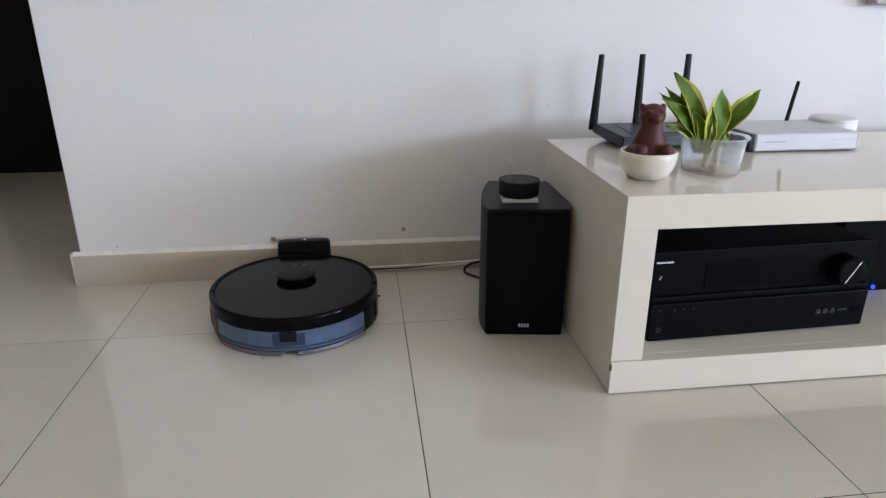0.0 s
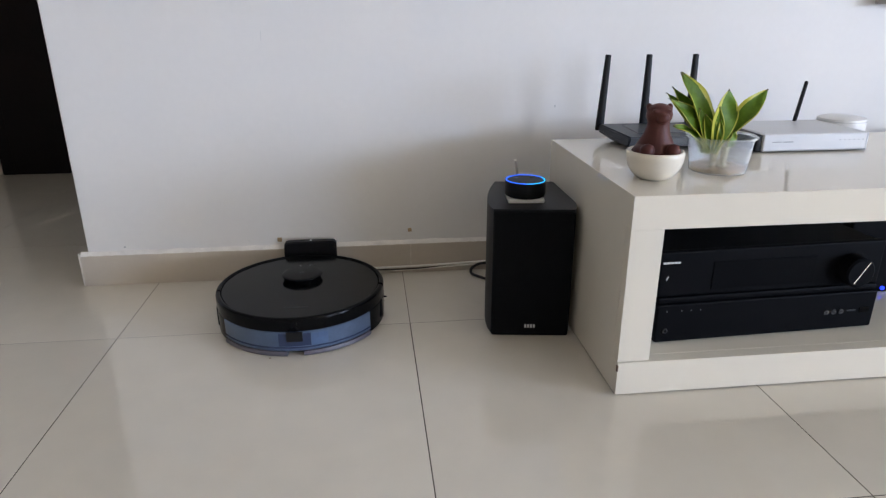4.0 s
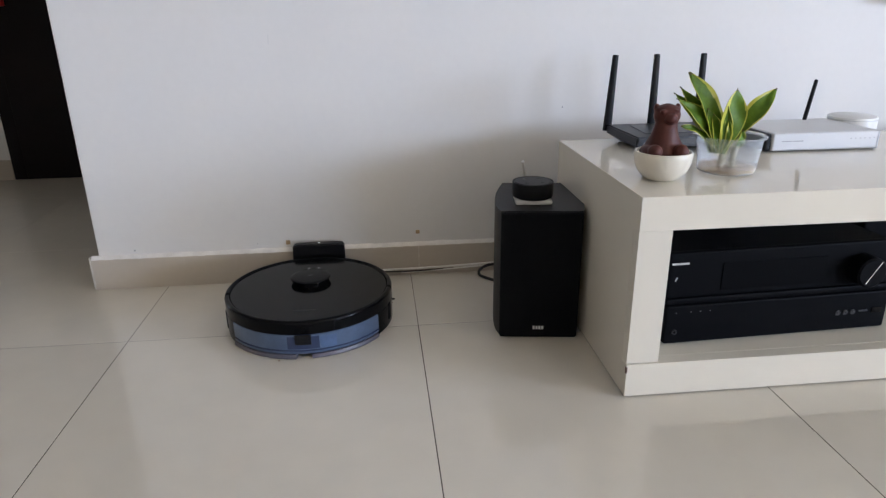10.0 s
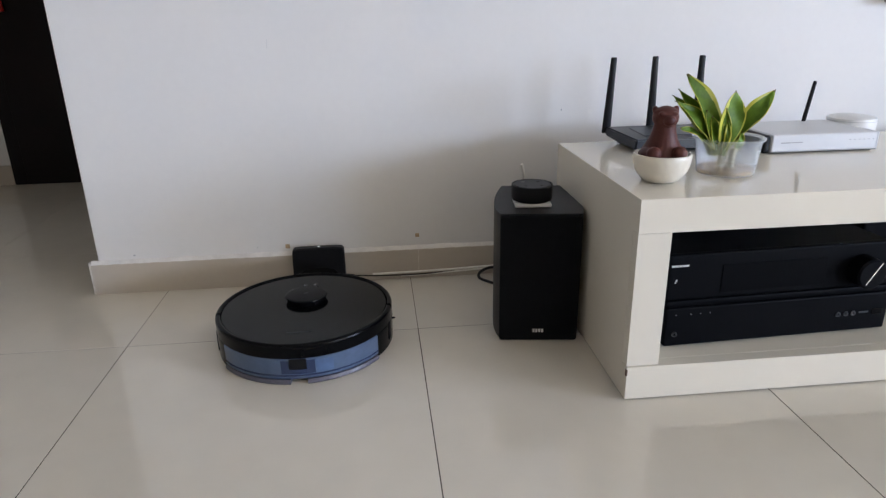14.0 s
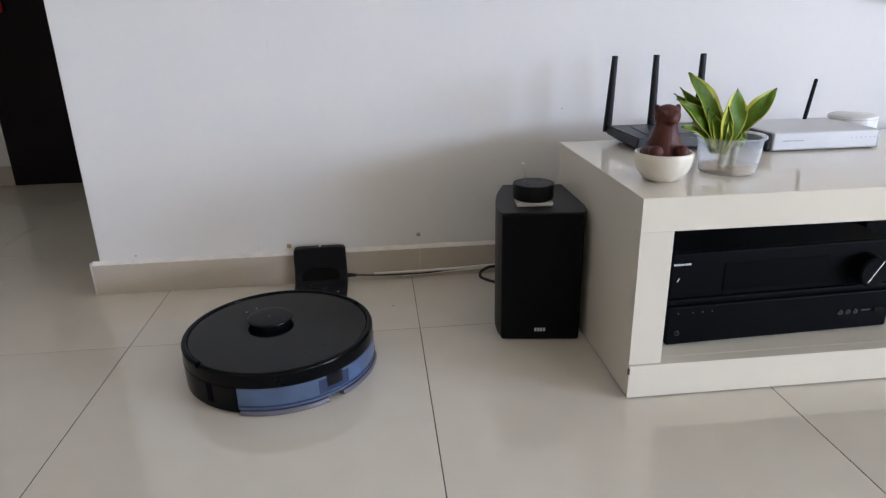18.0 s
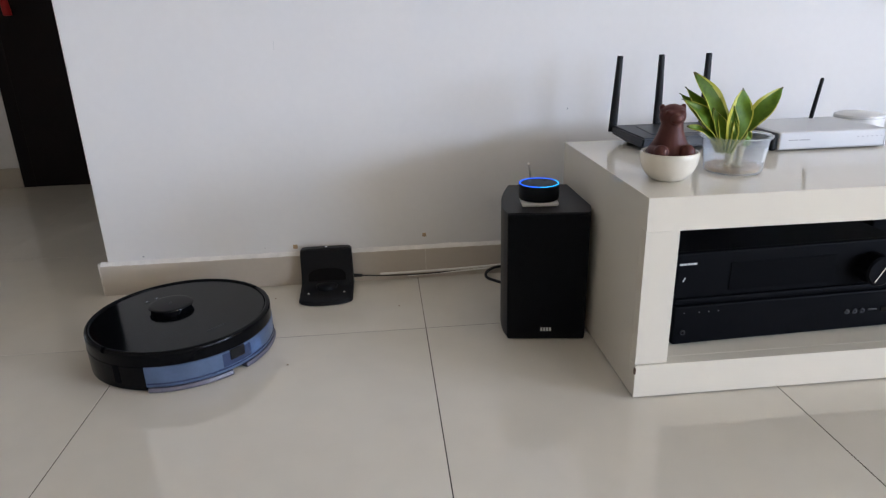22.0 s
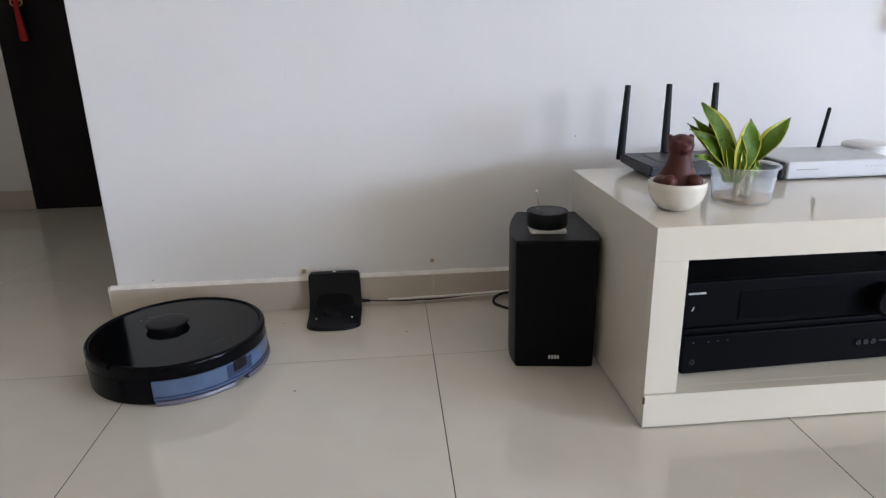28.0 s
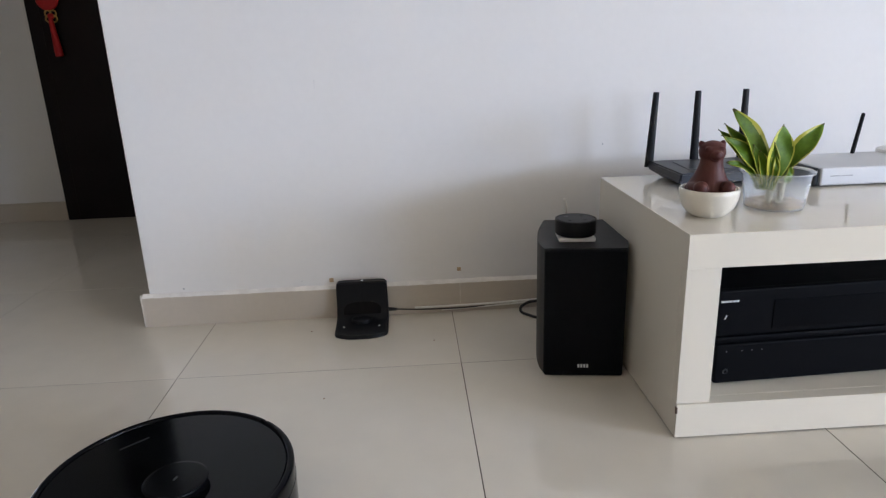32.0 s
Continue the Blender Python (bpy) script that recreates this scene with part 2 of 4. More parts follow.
def prism(outline, z0, z1, bevel=0.0, seg=2, bm=None):
    """An upright prism on a closed outline of (x, y)."""
    b = bmesh.new()
    lo = [b.verts.new((x, y, z0)) for x, y in outline]
    hi = [b.verts.new((x, y, z1)) for x, y in outline]
    b.faces.new(lo[::-1])
    b.faces.new(hi)
    for i in range(len(lo)):
        j = (i + 1) % len(lo)
        b.faces.new((lo[i], lo[j], hi[j], hi[i]))
    if bevel:
        bmesh.ops.bevel(b, geom=[e for e in b.edges if e.calc_face_angle(0) > radians(20)], offset=bevel, segments=seg, affect="EDGES", profile=0.5)
    return merge(bm, b)


def tube(points, radius, sides=8, bm=None):
    """A round cable along a smooth line through the points."""
    pts = [Vector(p) for p in points]
    line = []
    for i in range(len(pts) - 1):
        p0, p1, p2, p3 = pts[max(i - 1, 0)], pts[i], pts[i + 1], pts[min(i + 2, len(pts) - 1)]
        for k in range(6):
            t = k / 6
            line.append(0.5 * (2 * p1 + (p2 - p0) * t + (2 * p0 - 5 * p1 + 4 * p2 - p3) * t * t + (3 * p1 - p0 - 3 * p2 + p3) * t ** 3))
    line.append(pts[-1])
    b = bmesh.new()
    rings = []
    for i, p in enumerate(line):
        way = (line[min(i + 1, len(line) - 1)] - line[max(i - 1, 0)]).normalized()
        side = way.cross(Vector((0.31, 0.17, 0.93))).normalized()
        up = side.cross(way)
        r = radius(i / (len(line) - 1)) if callable(radius) else radius
        rings.append([b.verts.new(p + r * (math.cos(2 * math.pi * k / sides) * side + math.sin(2 * math.pi * k / sides) * up)) for k in range(sides)])
    for p, q in zip(rings, rings[1:]):
        for k in range(sides):
            b.faces.new((p[k], p[(k + 1) % sides], q[(k + 1) % sides], q[k]))
    b.faces.new(rings[0][::-1])
    b.faces.new(rings[-1])
    bmesh.ops.recalc_face_normals(b, faces=b.faces[:])
    return merge(bm, b)


def ball(c, r, bm=None, seg=20):
    b = bmesh.new()
    bmesh.ops.create_uvsphere(b, u_segments=seg, v_segments=max(8, seg // 2), radius=1)
    rx, ry, rz = r if isinstance(r, tuple) else (r, r, r)
    for v in b.verts:
        v.co = (c[0] + rx * v.co.x, c[1] + ry * v.co.y, c[2] + rz * v.co.z)
    return merge(bm, b)


def moved(bm, m):
    bmesh.ops.transform(bm, matrix=m, verts=bm.verts[:])
    return bm


def structure(name, bm, mat, label, category="wall"):
    return tagged(mesh_ob(name, bm, mat), label, category, kind="structure")


# ---- the room ----
WALL_Y, BASE_Y, CORNER_X, BASE_H = 0.297, 0.287, -0.155, 0.077
HALL_Y, WEST_X, EAST_X, SOUTH_Y, TOP = 1.535, -3.0, 9.6, -7.8, 2.75

floor = structure("floor", box(WEST_X, EAST_X, SOUTH_Y, HALL_Y, -0.10, -0.0004), M_GROUT, "cream polished porcelain tile floor with thin dark joints", "floor")
ceiling = structure("ceiling", box(WEST_X, EAST_X, SOUTH_Y, HALL_Y, TOP, TOP + 0.1), M_CEIL, "plain unseen ceiling, tinted warm to colour the fill light", "ceiling")
# Unseen soffit, added so less ceiling light falls into the passage.
light_block_soffit = structure("light_block_soffit", box(WEST_X, CORNER_X - 0.001, WALL_Y, HALL_Y - 0.001, 2.2, TOP - 0.001), M_CEIL, "unseen soffit added to block ceiling light over the passage", "ceiling")
wall_north = structure("wall_north", box(CORNER_X, EAST_X, WALL_Y, WALL_Y + 0.14, 0, TOP, 0.004), M_WALL, "white painted living room wall with faint scuffs")
wall_side = structure("wall_passage", box(CORNER_X, CORNER_X + 0.14, WALL_Y + 0.14, HALL_Y, 0, TOP), M_WALL, "white painted wall at the side of the passage")
# Two unseen walls added to block ambient light from the passage.
light_block_wall = structure("light_block_wall", box(-1.15, -1.0, SOUTH_Y, WALL_Y, 0, TOP), M_LOWBOUNCE, "unseen taupe wall added to keep room light off the passage")
light_block_return = structure("light_block_return", box(WEST_X, -1.151, WALL_Y - 0.15, WALL_Y, 0, TOP), M_LOWBOUNCE, "unseen taupe return of the added light-blocking wall")
wall_west = structure("wall_west", box(WEST_X - 0.15, WEST_X, SOUTH_Y, HALL_Y + 0.15, 0, TOP), M_LOWBOUNCE, "unseen wall closing the room, dark taupe to cut bounce light")
WX0, WX1, WZ0, WZ1 = 6.03, 8.57, 0.45, 1.41
EY0, EY1, EZ0, EZ1 = -6.72, -3.28, 0.83, 2.37
bm = box(EAST_X, EAST_X + 0.15, SOUTH_Y - 0.15, EY0, 0, TOP)
bm = box(EAST_X, EAST_X + 0.15, EY1, WALL_Y + 0.14, 0, TOP, bm=bm)
bm = box(EAST_X, EAST_X + 0.15, EY0, EY1, 0, EZ0, bm=bm)
bm = box(EAST_X, EAST_X + 0.15, EY0, EY1, EZ1, TOP, bm=bm)
wall_east = structure("wall_east", bm, M_WARMFILL, "unseen wall with a wide window, cream to warm the fill light")
DOOR_X0, DOOR_X1, DOOR_H = -0.963, -0.163, 2.1
PX0, PX1, PZ0, PZ1 = -2.46, -1.98, 0.26, 0.90
bm = box(WEST_X, PX0, HALL_Y, HALL_Y + 0.15, 0, TOP)
bm = box(PX1, DOOR_X0, HALL_Y, HALL_Y + 0.15, 0, TOP, bm=bm)
bm = box(PX0, PX1, HALL_Y, HALL_Y + 0.15, 0, PZ0, bm=bm)
bm = box(PX0, PX1, HALL_Y, HALL_Y + 0.15, PZ1, TOP, bm=bm)
bm = box(DOOR_X0, DOOR_X1, HALL_Y, HALL_Y + 0.15, DOOR_H, TOP, bm=bm)
wall_hall = structure("wall_hall", bm, M_WALL, "white painted wall at the end of the passage")
bm = box(WEST_X, WX0, SOUTH_Y - 0.15, SOUTH_Y, 0, TOP)
bm = box(WX1, EAST_X, SOUTH_Y - 0.15, SOUTH_Y, 0, TOP, bm=bm)
bm = box(WX0, WX1, SOUTH_Y - 0.15, SOUTH_Y, 0, WZ0, bm=bm)
bm = box(WX0, WX1, SOUTH_Y - 0.15, SOUTH_Y, WZ1, TOP, bm=bm)
wall_south = structure("wall_south", bm, M_WARMFILL, "unseen wall with a low window, cream to warm the fill light")

# tiles, one by one
TILE = 0.6


def tile_data(g):
    bm = box(g, TILE - g, g, TILE - g, -0.009, 0, 0.0003 if g > 0.0004 else 0.0, 1)
    me = bpy.data.meshes.new("tile")
    bm.to_mesh(me)
    bm.free()
    me.materials.append(M_TILE)
    return me


tile_mesh, fine_mesh, tight_mesh = tile_data(0.0009), tile_data(0.0006), tile_data(0.0003)
for i in range(-7, 16):
    for j in range(-13, 3):
        if i * TILE < WEST_X - 0.01 or (i + 1) * TILE > EAST_X + 0.01:
            continue
        if j >= 1 and i >= 0:
            continue
        t = new("tile", tight_mesh if j >= 1 or i < -1 else fine_mesh if j == 0 else tile_mesh)
        t.parent = floor
        t.location = (i * TILE, j * TILE, 0)

# skirting of cut tiles along the wall, with a lumpy paint line on its top edge
baseboard = empty("baseboard", Matrix(), "beige tile skirting with an uneven white paint line along its top", "skirting", kind="structure")
edges = [CORNER_X - 0.017, 0.622, 1.222, 1.822, 2.422, 3.022, 3.622, 4.222, 4.822, 5.422, 6.022, 6.622, 7.222, 7.822, 8.422, 9.022, EAST_X]
for a, b in zip(edges, edges[1:]):
    part("skirting_tile", box(a + 0.0002, b - 0.0002, BASE_Y, WALL_Y - 0.0005, 0.0, BASE_H, 0.0009, 2), M_BASE, baseboard)
for a in edges[1:-1]:
    part("joint", box(a - 0.0011, a + 0.0011, BASE_Y - 0.0003, BASE_Y + 0.004, 0.002, BASE_H), M_CHIP, baseboard)
part("skirting_tile", box(CORNER_X - 0.017, CORNER_X - 0.0005, WALL_Y, HALL_Y, 0.0, BASE_H, 0.0015, 2), M_BASE, baseboard)
random.seed(4)
b = bmesh.new()
x = CORNER_X - 0.015
prev = None
while x < 1.6:
    h = 0.0015 + 0.004 * noise.noise((x * 23, 0.3, 0.0)) ** 2 + 0.0015 * random.random()
    d = 0.004 + 0.004 * random.random()
    ring = [b.verts.new(p) for p in ((x, WALL_Y - 0.0115 + d * 0.3, BASE_H - 0.0005), (x, WALL_Y - 0.011 + d * 0.5, BASE_H + h * 0.6), (x, WALL_Y - 0.004, BASE_H + h + 0.003), (x, WALL_Y + 0.001, BASE_H + h + 0.006))]
    if prev:
        for k in range(3):
            b.faces.new((prev[k], ring[k], ring[k + 1], prev[k + 1]))
    prev = ring
    x += 0.008
part("paint_bead", b, M_PLASTER, baseboard, "lumpy white paint line")
b = bmesh.new()
prev = None
for k in range(12):
    z = 0.002 + (BASE_H + 0.004) * k / 11
    w = 0.002 + 0.003 * random.random()
    x0 = CORNER_X - 0.0182
    ring = [b.verts.new(p) for p in ((x0, WALL_Y, z), (x0 - 0.0008, BASE_Y - 0.0006, z), (x0 + w * 0.5, BASE_Y - 0.0012, z), (x0 + w, BASE_Y + 0.0006, z))]
    if prev:
        for q in range(3):
            b.faces.new((prev[q], ring[q], ring[q + 1], prev[q + 1]))
    prev = ring
part("paint_edge", b, M_CHIP, baseboard, "chipped white paint on the end of the skirting")
hall_base = empty("baseboard_hall", Matrix(), "beige tile skirting at the end of the passage", "skirting", kind="structure")
for a in (-2.763, -2.163, -1.563):
    part("skirting_tile", box(a + 0.0006, min(a + 0.6, DOOR_X0) - 0.0006, HALL_Y - 0.012, HALL_Y, 0, 0.08, 0.0015, 1), M_BASE, hall_base)

# dark door at the end of the passage
door = empty("door_1", pose(DOOR_X0, HALL_Y, 0), "closed dark stained wooden door in a dark frame", "door", kind="structure")
W = DOOR_X1 - DOOR_X0
part("door_leaf", box(0.0503, W - 0.0453, -0.0115, 0.035, 0.0008, DOOR_H - 0.05, 0.002), M_DOOR, door)
part("door_jamb", box(0.0, 0.05, -0.012, 0.10, 0.0, DOOR_H, 0.003), M_DOOR, door)
part("door_jamb", box(W - 0.045, W, -0.012, 0.10, 0.0, DOOR_H, 0.003), M_DOOR, door)
part("door_head", box(0.051, W - 0.046, -0.012, 0.10, DOOR_H - 0.045, DOOR_H, 0.003), M_DOOR, door)

# window behind the viewer
def window_frame(name, m, label, ww, z0, z1):
    """A white frame with a middle post, in the opening that starts at m and runs ww along its x."""
    w = empty(name, m, label, "window", kind="structure")
    for a, b, c, d in ((0, 0.02, z0, z1), (ww - 0.02, ww, z0, z1), (0.02, ww - 0.02, z0, z0 + 0.02), (0.02, ww - 0.02, z1 - 0.02, z1), (ww / 2 - 0.02, ww / 2 + 0.02, z0 + 0.02, z1 - 0.02)):
        part("window_frame", box(a, b, -0.05, -0.01, c, d, 0.003), M_FRAME, w)


window_frame("window_1", pose(WX0, SOUTH_Y, 0), "white framed window letting in daylight", WX1 - WX0, WZ0, WZ1)
window_frame("window_3", pose(PX1, HALL_Y, 0, 0, 0, 180), "small white framed window at the end of the passage", PX1 - PX0, PZ0, PZ1)
window_frame("window_2", pose(EAST_X, EY0, 0, 0, 0, 90), "wide white framed window letting in daylight", EY1 - EY0, EZ0, EZ1)


# ---- television bench ----
BX, BY0, BY1, BH = 0.935, -0.318, 0.158, 0.358
BXE = 2.735
bench = empty("tv_bench", pose(BX, BY0, 0), "low glossy cream lacquered television bench with thick boards", "bench")
bl, bd = BXE - BX, BY1 - BY0
b = box(0, bl, 0, bd, 0.302, BH)
bmesh.ops.bevel(b, geom=[e for e in b.edges if min(v.co.z for v in e.verts) > BH - 0.001], offset=0.0012, segments=2, affect="EDGES", profile=0.5)
part("top_board", b, M_LACQ, bench)
b = box(-0.0003, bl + 0.0003, -0.003, 0.0215, 0.0025, 0.064, 0.0008)
part("base_board", box(0.0563, bl - 0.0563, 0.0216, bd, 0.0025, 0.064, 0.0008, bm=b), M_LACQ, bench)
# Black strip draws the contact shadow between base and floor.
part("base_shadow_strip", box(0.0012, bl - 0.0012, 0.002, bd - 0.006, 0.0, 0.0024), M_RUBBER, bench, "black strip drawn for the shadow gap under the base")
for x0 in (0.0, bl - 0.0560):
    b = box(x0 + 0.0001, x0 + 0.0560, 0.0010, 0.0217, 0.0645, 0.3014, 0.0004, 1)
    part("side_panel", box(x0, x0 + 0.0560, 0.0217, bd, 0.0025, 0.30195, bm=b), M_LACQ, bench)
part("back_panel", box(0.0565, bl - 0.0565, bd - 0.016, bd - 0.004, 0.0645, 0.3015), M_LACQ, bench)
part("chip", box(-0.0016, 0.0012, -0.0036, 0.001, 0.048, 0.060, 0.0004), M_DIRT, bench, "dark chipped corner")

# ---- audio receiver in the bench ----
RX, RY, RZ = 1.022, -0.252, 0.0648
rec = empty("av_receiver", pose(RX, RY, RZ, 0, 0, 2.4), "wide black audio receiver with a large volume knob", "receiver")
rw, rh, rd = 0.436, 0.172, 0.33
part("case", box(0.002, rw - 0.002, 0.012, rd, 0.0055, rh - 0.004, 0.002), M_GREY, rec)
part("upper_panel", box(0, rw, -0.004, 0.0118, 0.088, rh, 0.003), M_GREY, rec)
part("lower_panel", box(0, rw, -0.012, 0.0118, 0.0025, 0.076, 0.003), M_GREY, rec)
part("button_strip", box(0.002, rw - 0.002, -0.007, 0.0118, 0.0765, 0.0875, 0.002), M_GREY, rec)
part("display", box(0.10, 0.30, -0.0055, -0.0035, 0.098, 0.150, 0.0006), M_DISPLAY, rec, "dark glossy display window")
knob = part("volume_knob", moved(lathe([(0, 0.030), (0.025, 0.030), (0.0285, 0.027), (0.029, 0.0), (0.031, 0.0), (0.031, -0.002), (0, -0.002)], 40), pose(0.370, -0.0045, 0.122, 90)), M_GREY, rec)
part("pointer", moved(box(-0.0011, 0.0011, 0.004, 0.025, 0.0302, 0.0312, 0.0003, 1), pose(0.370, -0.0045, 0.122, 90) @ pose(0, 0, 0, 0, 0, -32)), M_STEEL, knob, "bright pointer line")
part("pointer", moved(box(-0.0011, 0.0011, -0.022, 0.0041, 0.0302, 0.0312, 0.0003, 1), pose(0.370, -0.0045, 0.122, 90) @ pose(0, 0, 0, 0, 0, -32)), M_STEEL, knob, "bright pointer line")
part("headphone_jack", moved(lathe([(0.0030, 0.0), (0.0030, 0.003), (0.0045, 0.003), (0.0050, 0.0)], 20), pose(0.018, -0.0122, 0.026, 90)), M_SLATE2, rec)
for x in (0.336, 0.351, 0.366):
    part("input_jack", moved(lathe([(0.002, 0.0), (0.002, 0.002), (0.0048, 0.002), (0.005, 0.0)], 18), pose(x, -0.0122, 0.038, 90)), M_SLATE2, rec)
part("usb_port", box(0.378, 0.396, -0.0136, -0.0118, 0.037, 0.040, 0.0004), M_SLATE, rec)
part("hdmi_port", box(0.404, 0.424, -0.0136, -0.0118, 0.033, 0.044, 0.0004), M_GLOSS, rec)
for x in (0.018, 0.046, 0.064, 0.082):
    part("indicator", box(x - 0.001, x + 0.001, -0.0128, -0.0118, 0.062, 0.064, 0.0002, 1), M_DIM, rec)
for x, w in ((0.0075, 0.006), (0.0143, 0.006), (0.021, 0.005), (0.027, 0.005), (0.033, 0.006)):
    part("logo_bar", box(x - w / 2, x + w / 2, -0.0052, -0.0038, 0.151, 0.1545, 0.0003, 1), M_MARK, rec)
part("power_mark", moved(box(-0.001, 0.001, -0.0052, -0.0038, -0.004, 0.004, 0.0003, 1), pose(0.015, 0, 0.124, 0, 25, 0)), M_MARK, rec)
for x, y in ((0.04, 0.04), (rw - 0.04, 0.04), (0.04, rd - 0.04), (rw - 0.04, rd - 0.04)):
    part("foot", lathe([(0, 0), (0.017, 0), (0.018, 0.001), (0.018, 0.0053), (0, 0.0053)], 20, at=(x, y, 0)), M_RUBBER, rec)

# small black device with a blue pilot light beside the receiver
dev = empty("set_top_box", pose(1.50, -0.10, 0.065), "small black box with a blue pilot light", "device")
part("case", box(0, 0.16, 0, 0.14, 0.0, 0.16, 0.004), M_GREY, dev)
part("pilot_light", ball((0.099, -0.001, 0.010), 0.0045, seg=12), M_BLUELED, dev, "glowing blue pilot light")

# ---- loudspeaker ----
spk = empty("loudspeaker", pose(0.8395, -0.0885, 0, 0, 0, -8), "black bookshelf loudspeaker with a cloth front grille", "loudspeaker")
SH = 0.268
outline = []
for k in range(13):
    y = 0.012 + 0.218 * k / 12
    u = k / 12
    outline.append((0.0790 + 0.0105 * math.sin(math.pi * u ** 0.72) - 0.013 * u ** 2.5, y))
outline = outline + [(-x, y) for x, y in outline[::-1]]
part("cabinet", prism(outline, 0.002, SH, 0.0025), M_VINYL, spk)
part("front_grille", box(-0.0785, 0.0785, 0.0, 0.0118, 0.0012, SH - 0.001, 0.004, 3), M_CLOTH, spk)
for k in range(4):
    part("logo_bar", box(-0.011 + 0.0058 * k, -0.007 + 0.0058 * k, -0.0012, 0.0004, 0.020, 0.0275, 0.0004, 1), M_MARK, spk, "pale metal badge bar")
for x, y in ((-0.06, 0.03), (0.06, 0.03), (-0.035, 0.21), (0.035, 0.21)):
    part("foot", lathe([(0, 0), (0.006, 0), (0.006, 0.0025), (0, 0.0025)], 12, at=(x, y, 0)), M_RUBBER, spk)

# white square plate and round voice assistant on the loudspeaker
plate = tagged(mesh_ob("coaster", moved(box(-0.0365, 0.0365, 0.0, 0.068, SH + 0.0005, SH + 0.0094, 0.003), pose(0.8345, -0.037, 0, 0, 0, -6)), M_WHITE), "small white square block under the round speaker", "block")
echo = empty("smart_speaker", pose(0.8382, -0.005, SH + 0.0097), "round black smart speaker puck with a light ring", "smart speaker")
part("body", lathe([(0, 0), (0.036, 0), (0.040, 0.002), (0.0412, 0.006), (0.0413, 0.0285), (0.0410, 0.0320), (0.0395, 0.0320), (0.0395, 0.0290), (0, 0.0290)], 64), M_BLACK, echo)
part("top_plate", lathe([(0, 0.0323), (0.0365, 0.0323), (0.0370, 0.0317), (0.0370, 0.0291), (0, 0.0291)], 64), M_BLACK, echo)
for k in range(4):
    a = radians(45 + 90 * k)
    part("button", lathe([(0, 0.0331), (0.0032, 0.0331), (0.0036, 0.0324), (0, 0.0324)], 14, at=(0.022 * math.cos(a), 0.022 * math.sin(a), 0)), M_DIM if k == 1 else M_BLACK, echo)
b = lathe([(0.0378, 0.0), (0.0378, 0.0022), (0.0393, 0.0022), (0.0393, 0.0), (0.0378, 0.0)], 72)
for f in b.faces:
    c = f.calc_center_median()
    f.material_index = 1 if -100 < math.degrees(math.atan2(c.y, c.x)) < 20 else 0
ring = part("light_ring", b, [M_RING, M_RINGCYAN], echo, "blue and cyan glowing light ring")

# ---- docking station ----
dock = empty("docking_station", pose(0.376, 0.286, 0), "black robot vacuum charging dock against the skirting", "dock")
side = [(0.0, 0.0), (-0.006, 0.103), (-0.026, 0.103), (-0.030, 0.100), (-0.032, 0.075), (-0.034, 0.048), (-0.040, 0.032), (-0.056, 0.021), (-0.095, 0.014), (-0.133, 0.011), (-0.140, 0.008), (-0.142, 0.0)]
b = bmesh.new()
rings = []
for k in range(17):
    u = -1 + k / 8
    round_off = 1 - abs(u) ** 5
    w = 0.0630 * u
    rings.append([b.verts.new((w * (1.0 if z < 0.09 else 0.985), y * (1.0 - 0.13 * abs(u) ** 3 if y < -0.05 else 1.0), z if z < 0.09 else z - 0.003 * abs(u) ** 8)) for y, z in side])
for p, q in zip(rings, rings[1:]):
    for k in range(len(side)):
        b.faces.new((p[k], p[(k + 1) % len(side)], q[(k + 1) % len(side)], q[k]))
b.faces.new(rings[0])
b.faces.new(rings[-1][::-1])
bmesh.ops.recalc_face_normals(b, faces=b.faces[:])
bmesh.ops.bevel(b, geom=[e for e in b.edges if e.calc_face_angle(0) > radians(50)], offset=0.003, segments=3, affect="EDGES")
part("body", b, M_BLACK, dock)
# Raised black arch, its dark colour replacing the shade of a hollow.
arch = [(-0.045, 0.0), (-0.045, 0.016), (-0.036, 0.026), (-0.018, 0.030), (0.018, 0.030), (0.036, 0.026), (0.045, 0.016), (0.045, 0.0)]
part("recess_overlay", moved(prism(arch, 0.0, 0.002, 0.0005), pose(0, -0.0470, 0.0255, 66)), M_GLOSS, dock, "glossy black arch standing in for the dark recess")
part("ramp", moved(lathe([(0, 0.0), (0.026, 0.0), (0.025, 0.008), (0.018, 0.012), (0, 0.013)], 32, 180, 360), pose(0, -0.066, 0.0165)), M_BLACK, dock)
for x in (-0.042, 0.042):
    part("contact", ball((x, -0.096, 0.0140), (0.0032, 0.0040, 0.0025), seg=12), M_STEEL, dock, "bright metal charging contact")
part("pilot_light", ball((0.001, -0.016, 0.1030), (0.0032, 0.0026, 0.0010), seg=10), M_WHITELED, dock, "small white light")

# cables along the skirting
tagged(mesh_ob("power_cable", tube([(0.434, 0.266, 0.024), (0.456, 0.268, 0.0225), (0.513, 0.271, 0.0175), (0.578, 0.275, 0.0142), (0.62, 0.279, 0.0125), (0.66, 0.2835, 0.0120), (0.76, 0.2845, 0.0150), (0.84, 0.2845, 0.0170), (0.92, 0.2845, 0.017)], 0.0017), M_CABLE), "thin black power cable running along the skirting", "cable")
tagged(mesh_ob("cable_sleeve", tube([(0.433, 0.266, 0.0242), (0.444, 0.267, 0.0236), (0.460, 0.268, 0.0222)], lambda u: 0.0060 - 0.0026 * u), M_CABLE), "black strain relief sleeve on the cable", "cable")
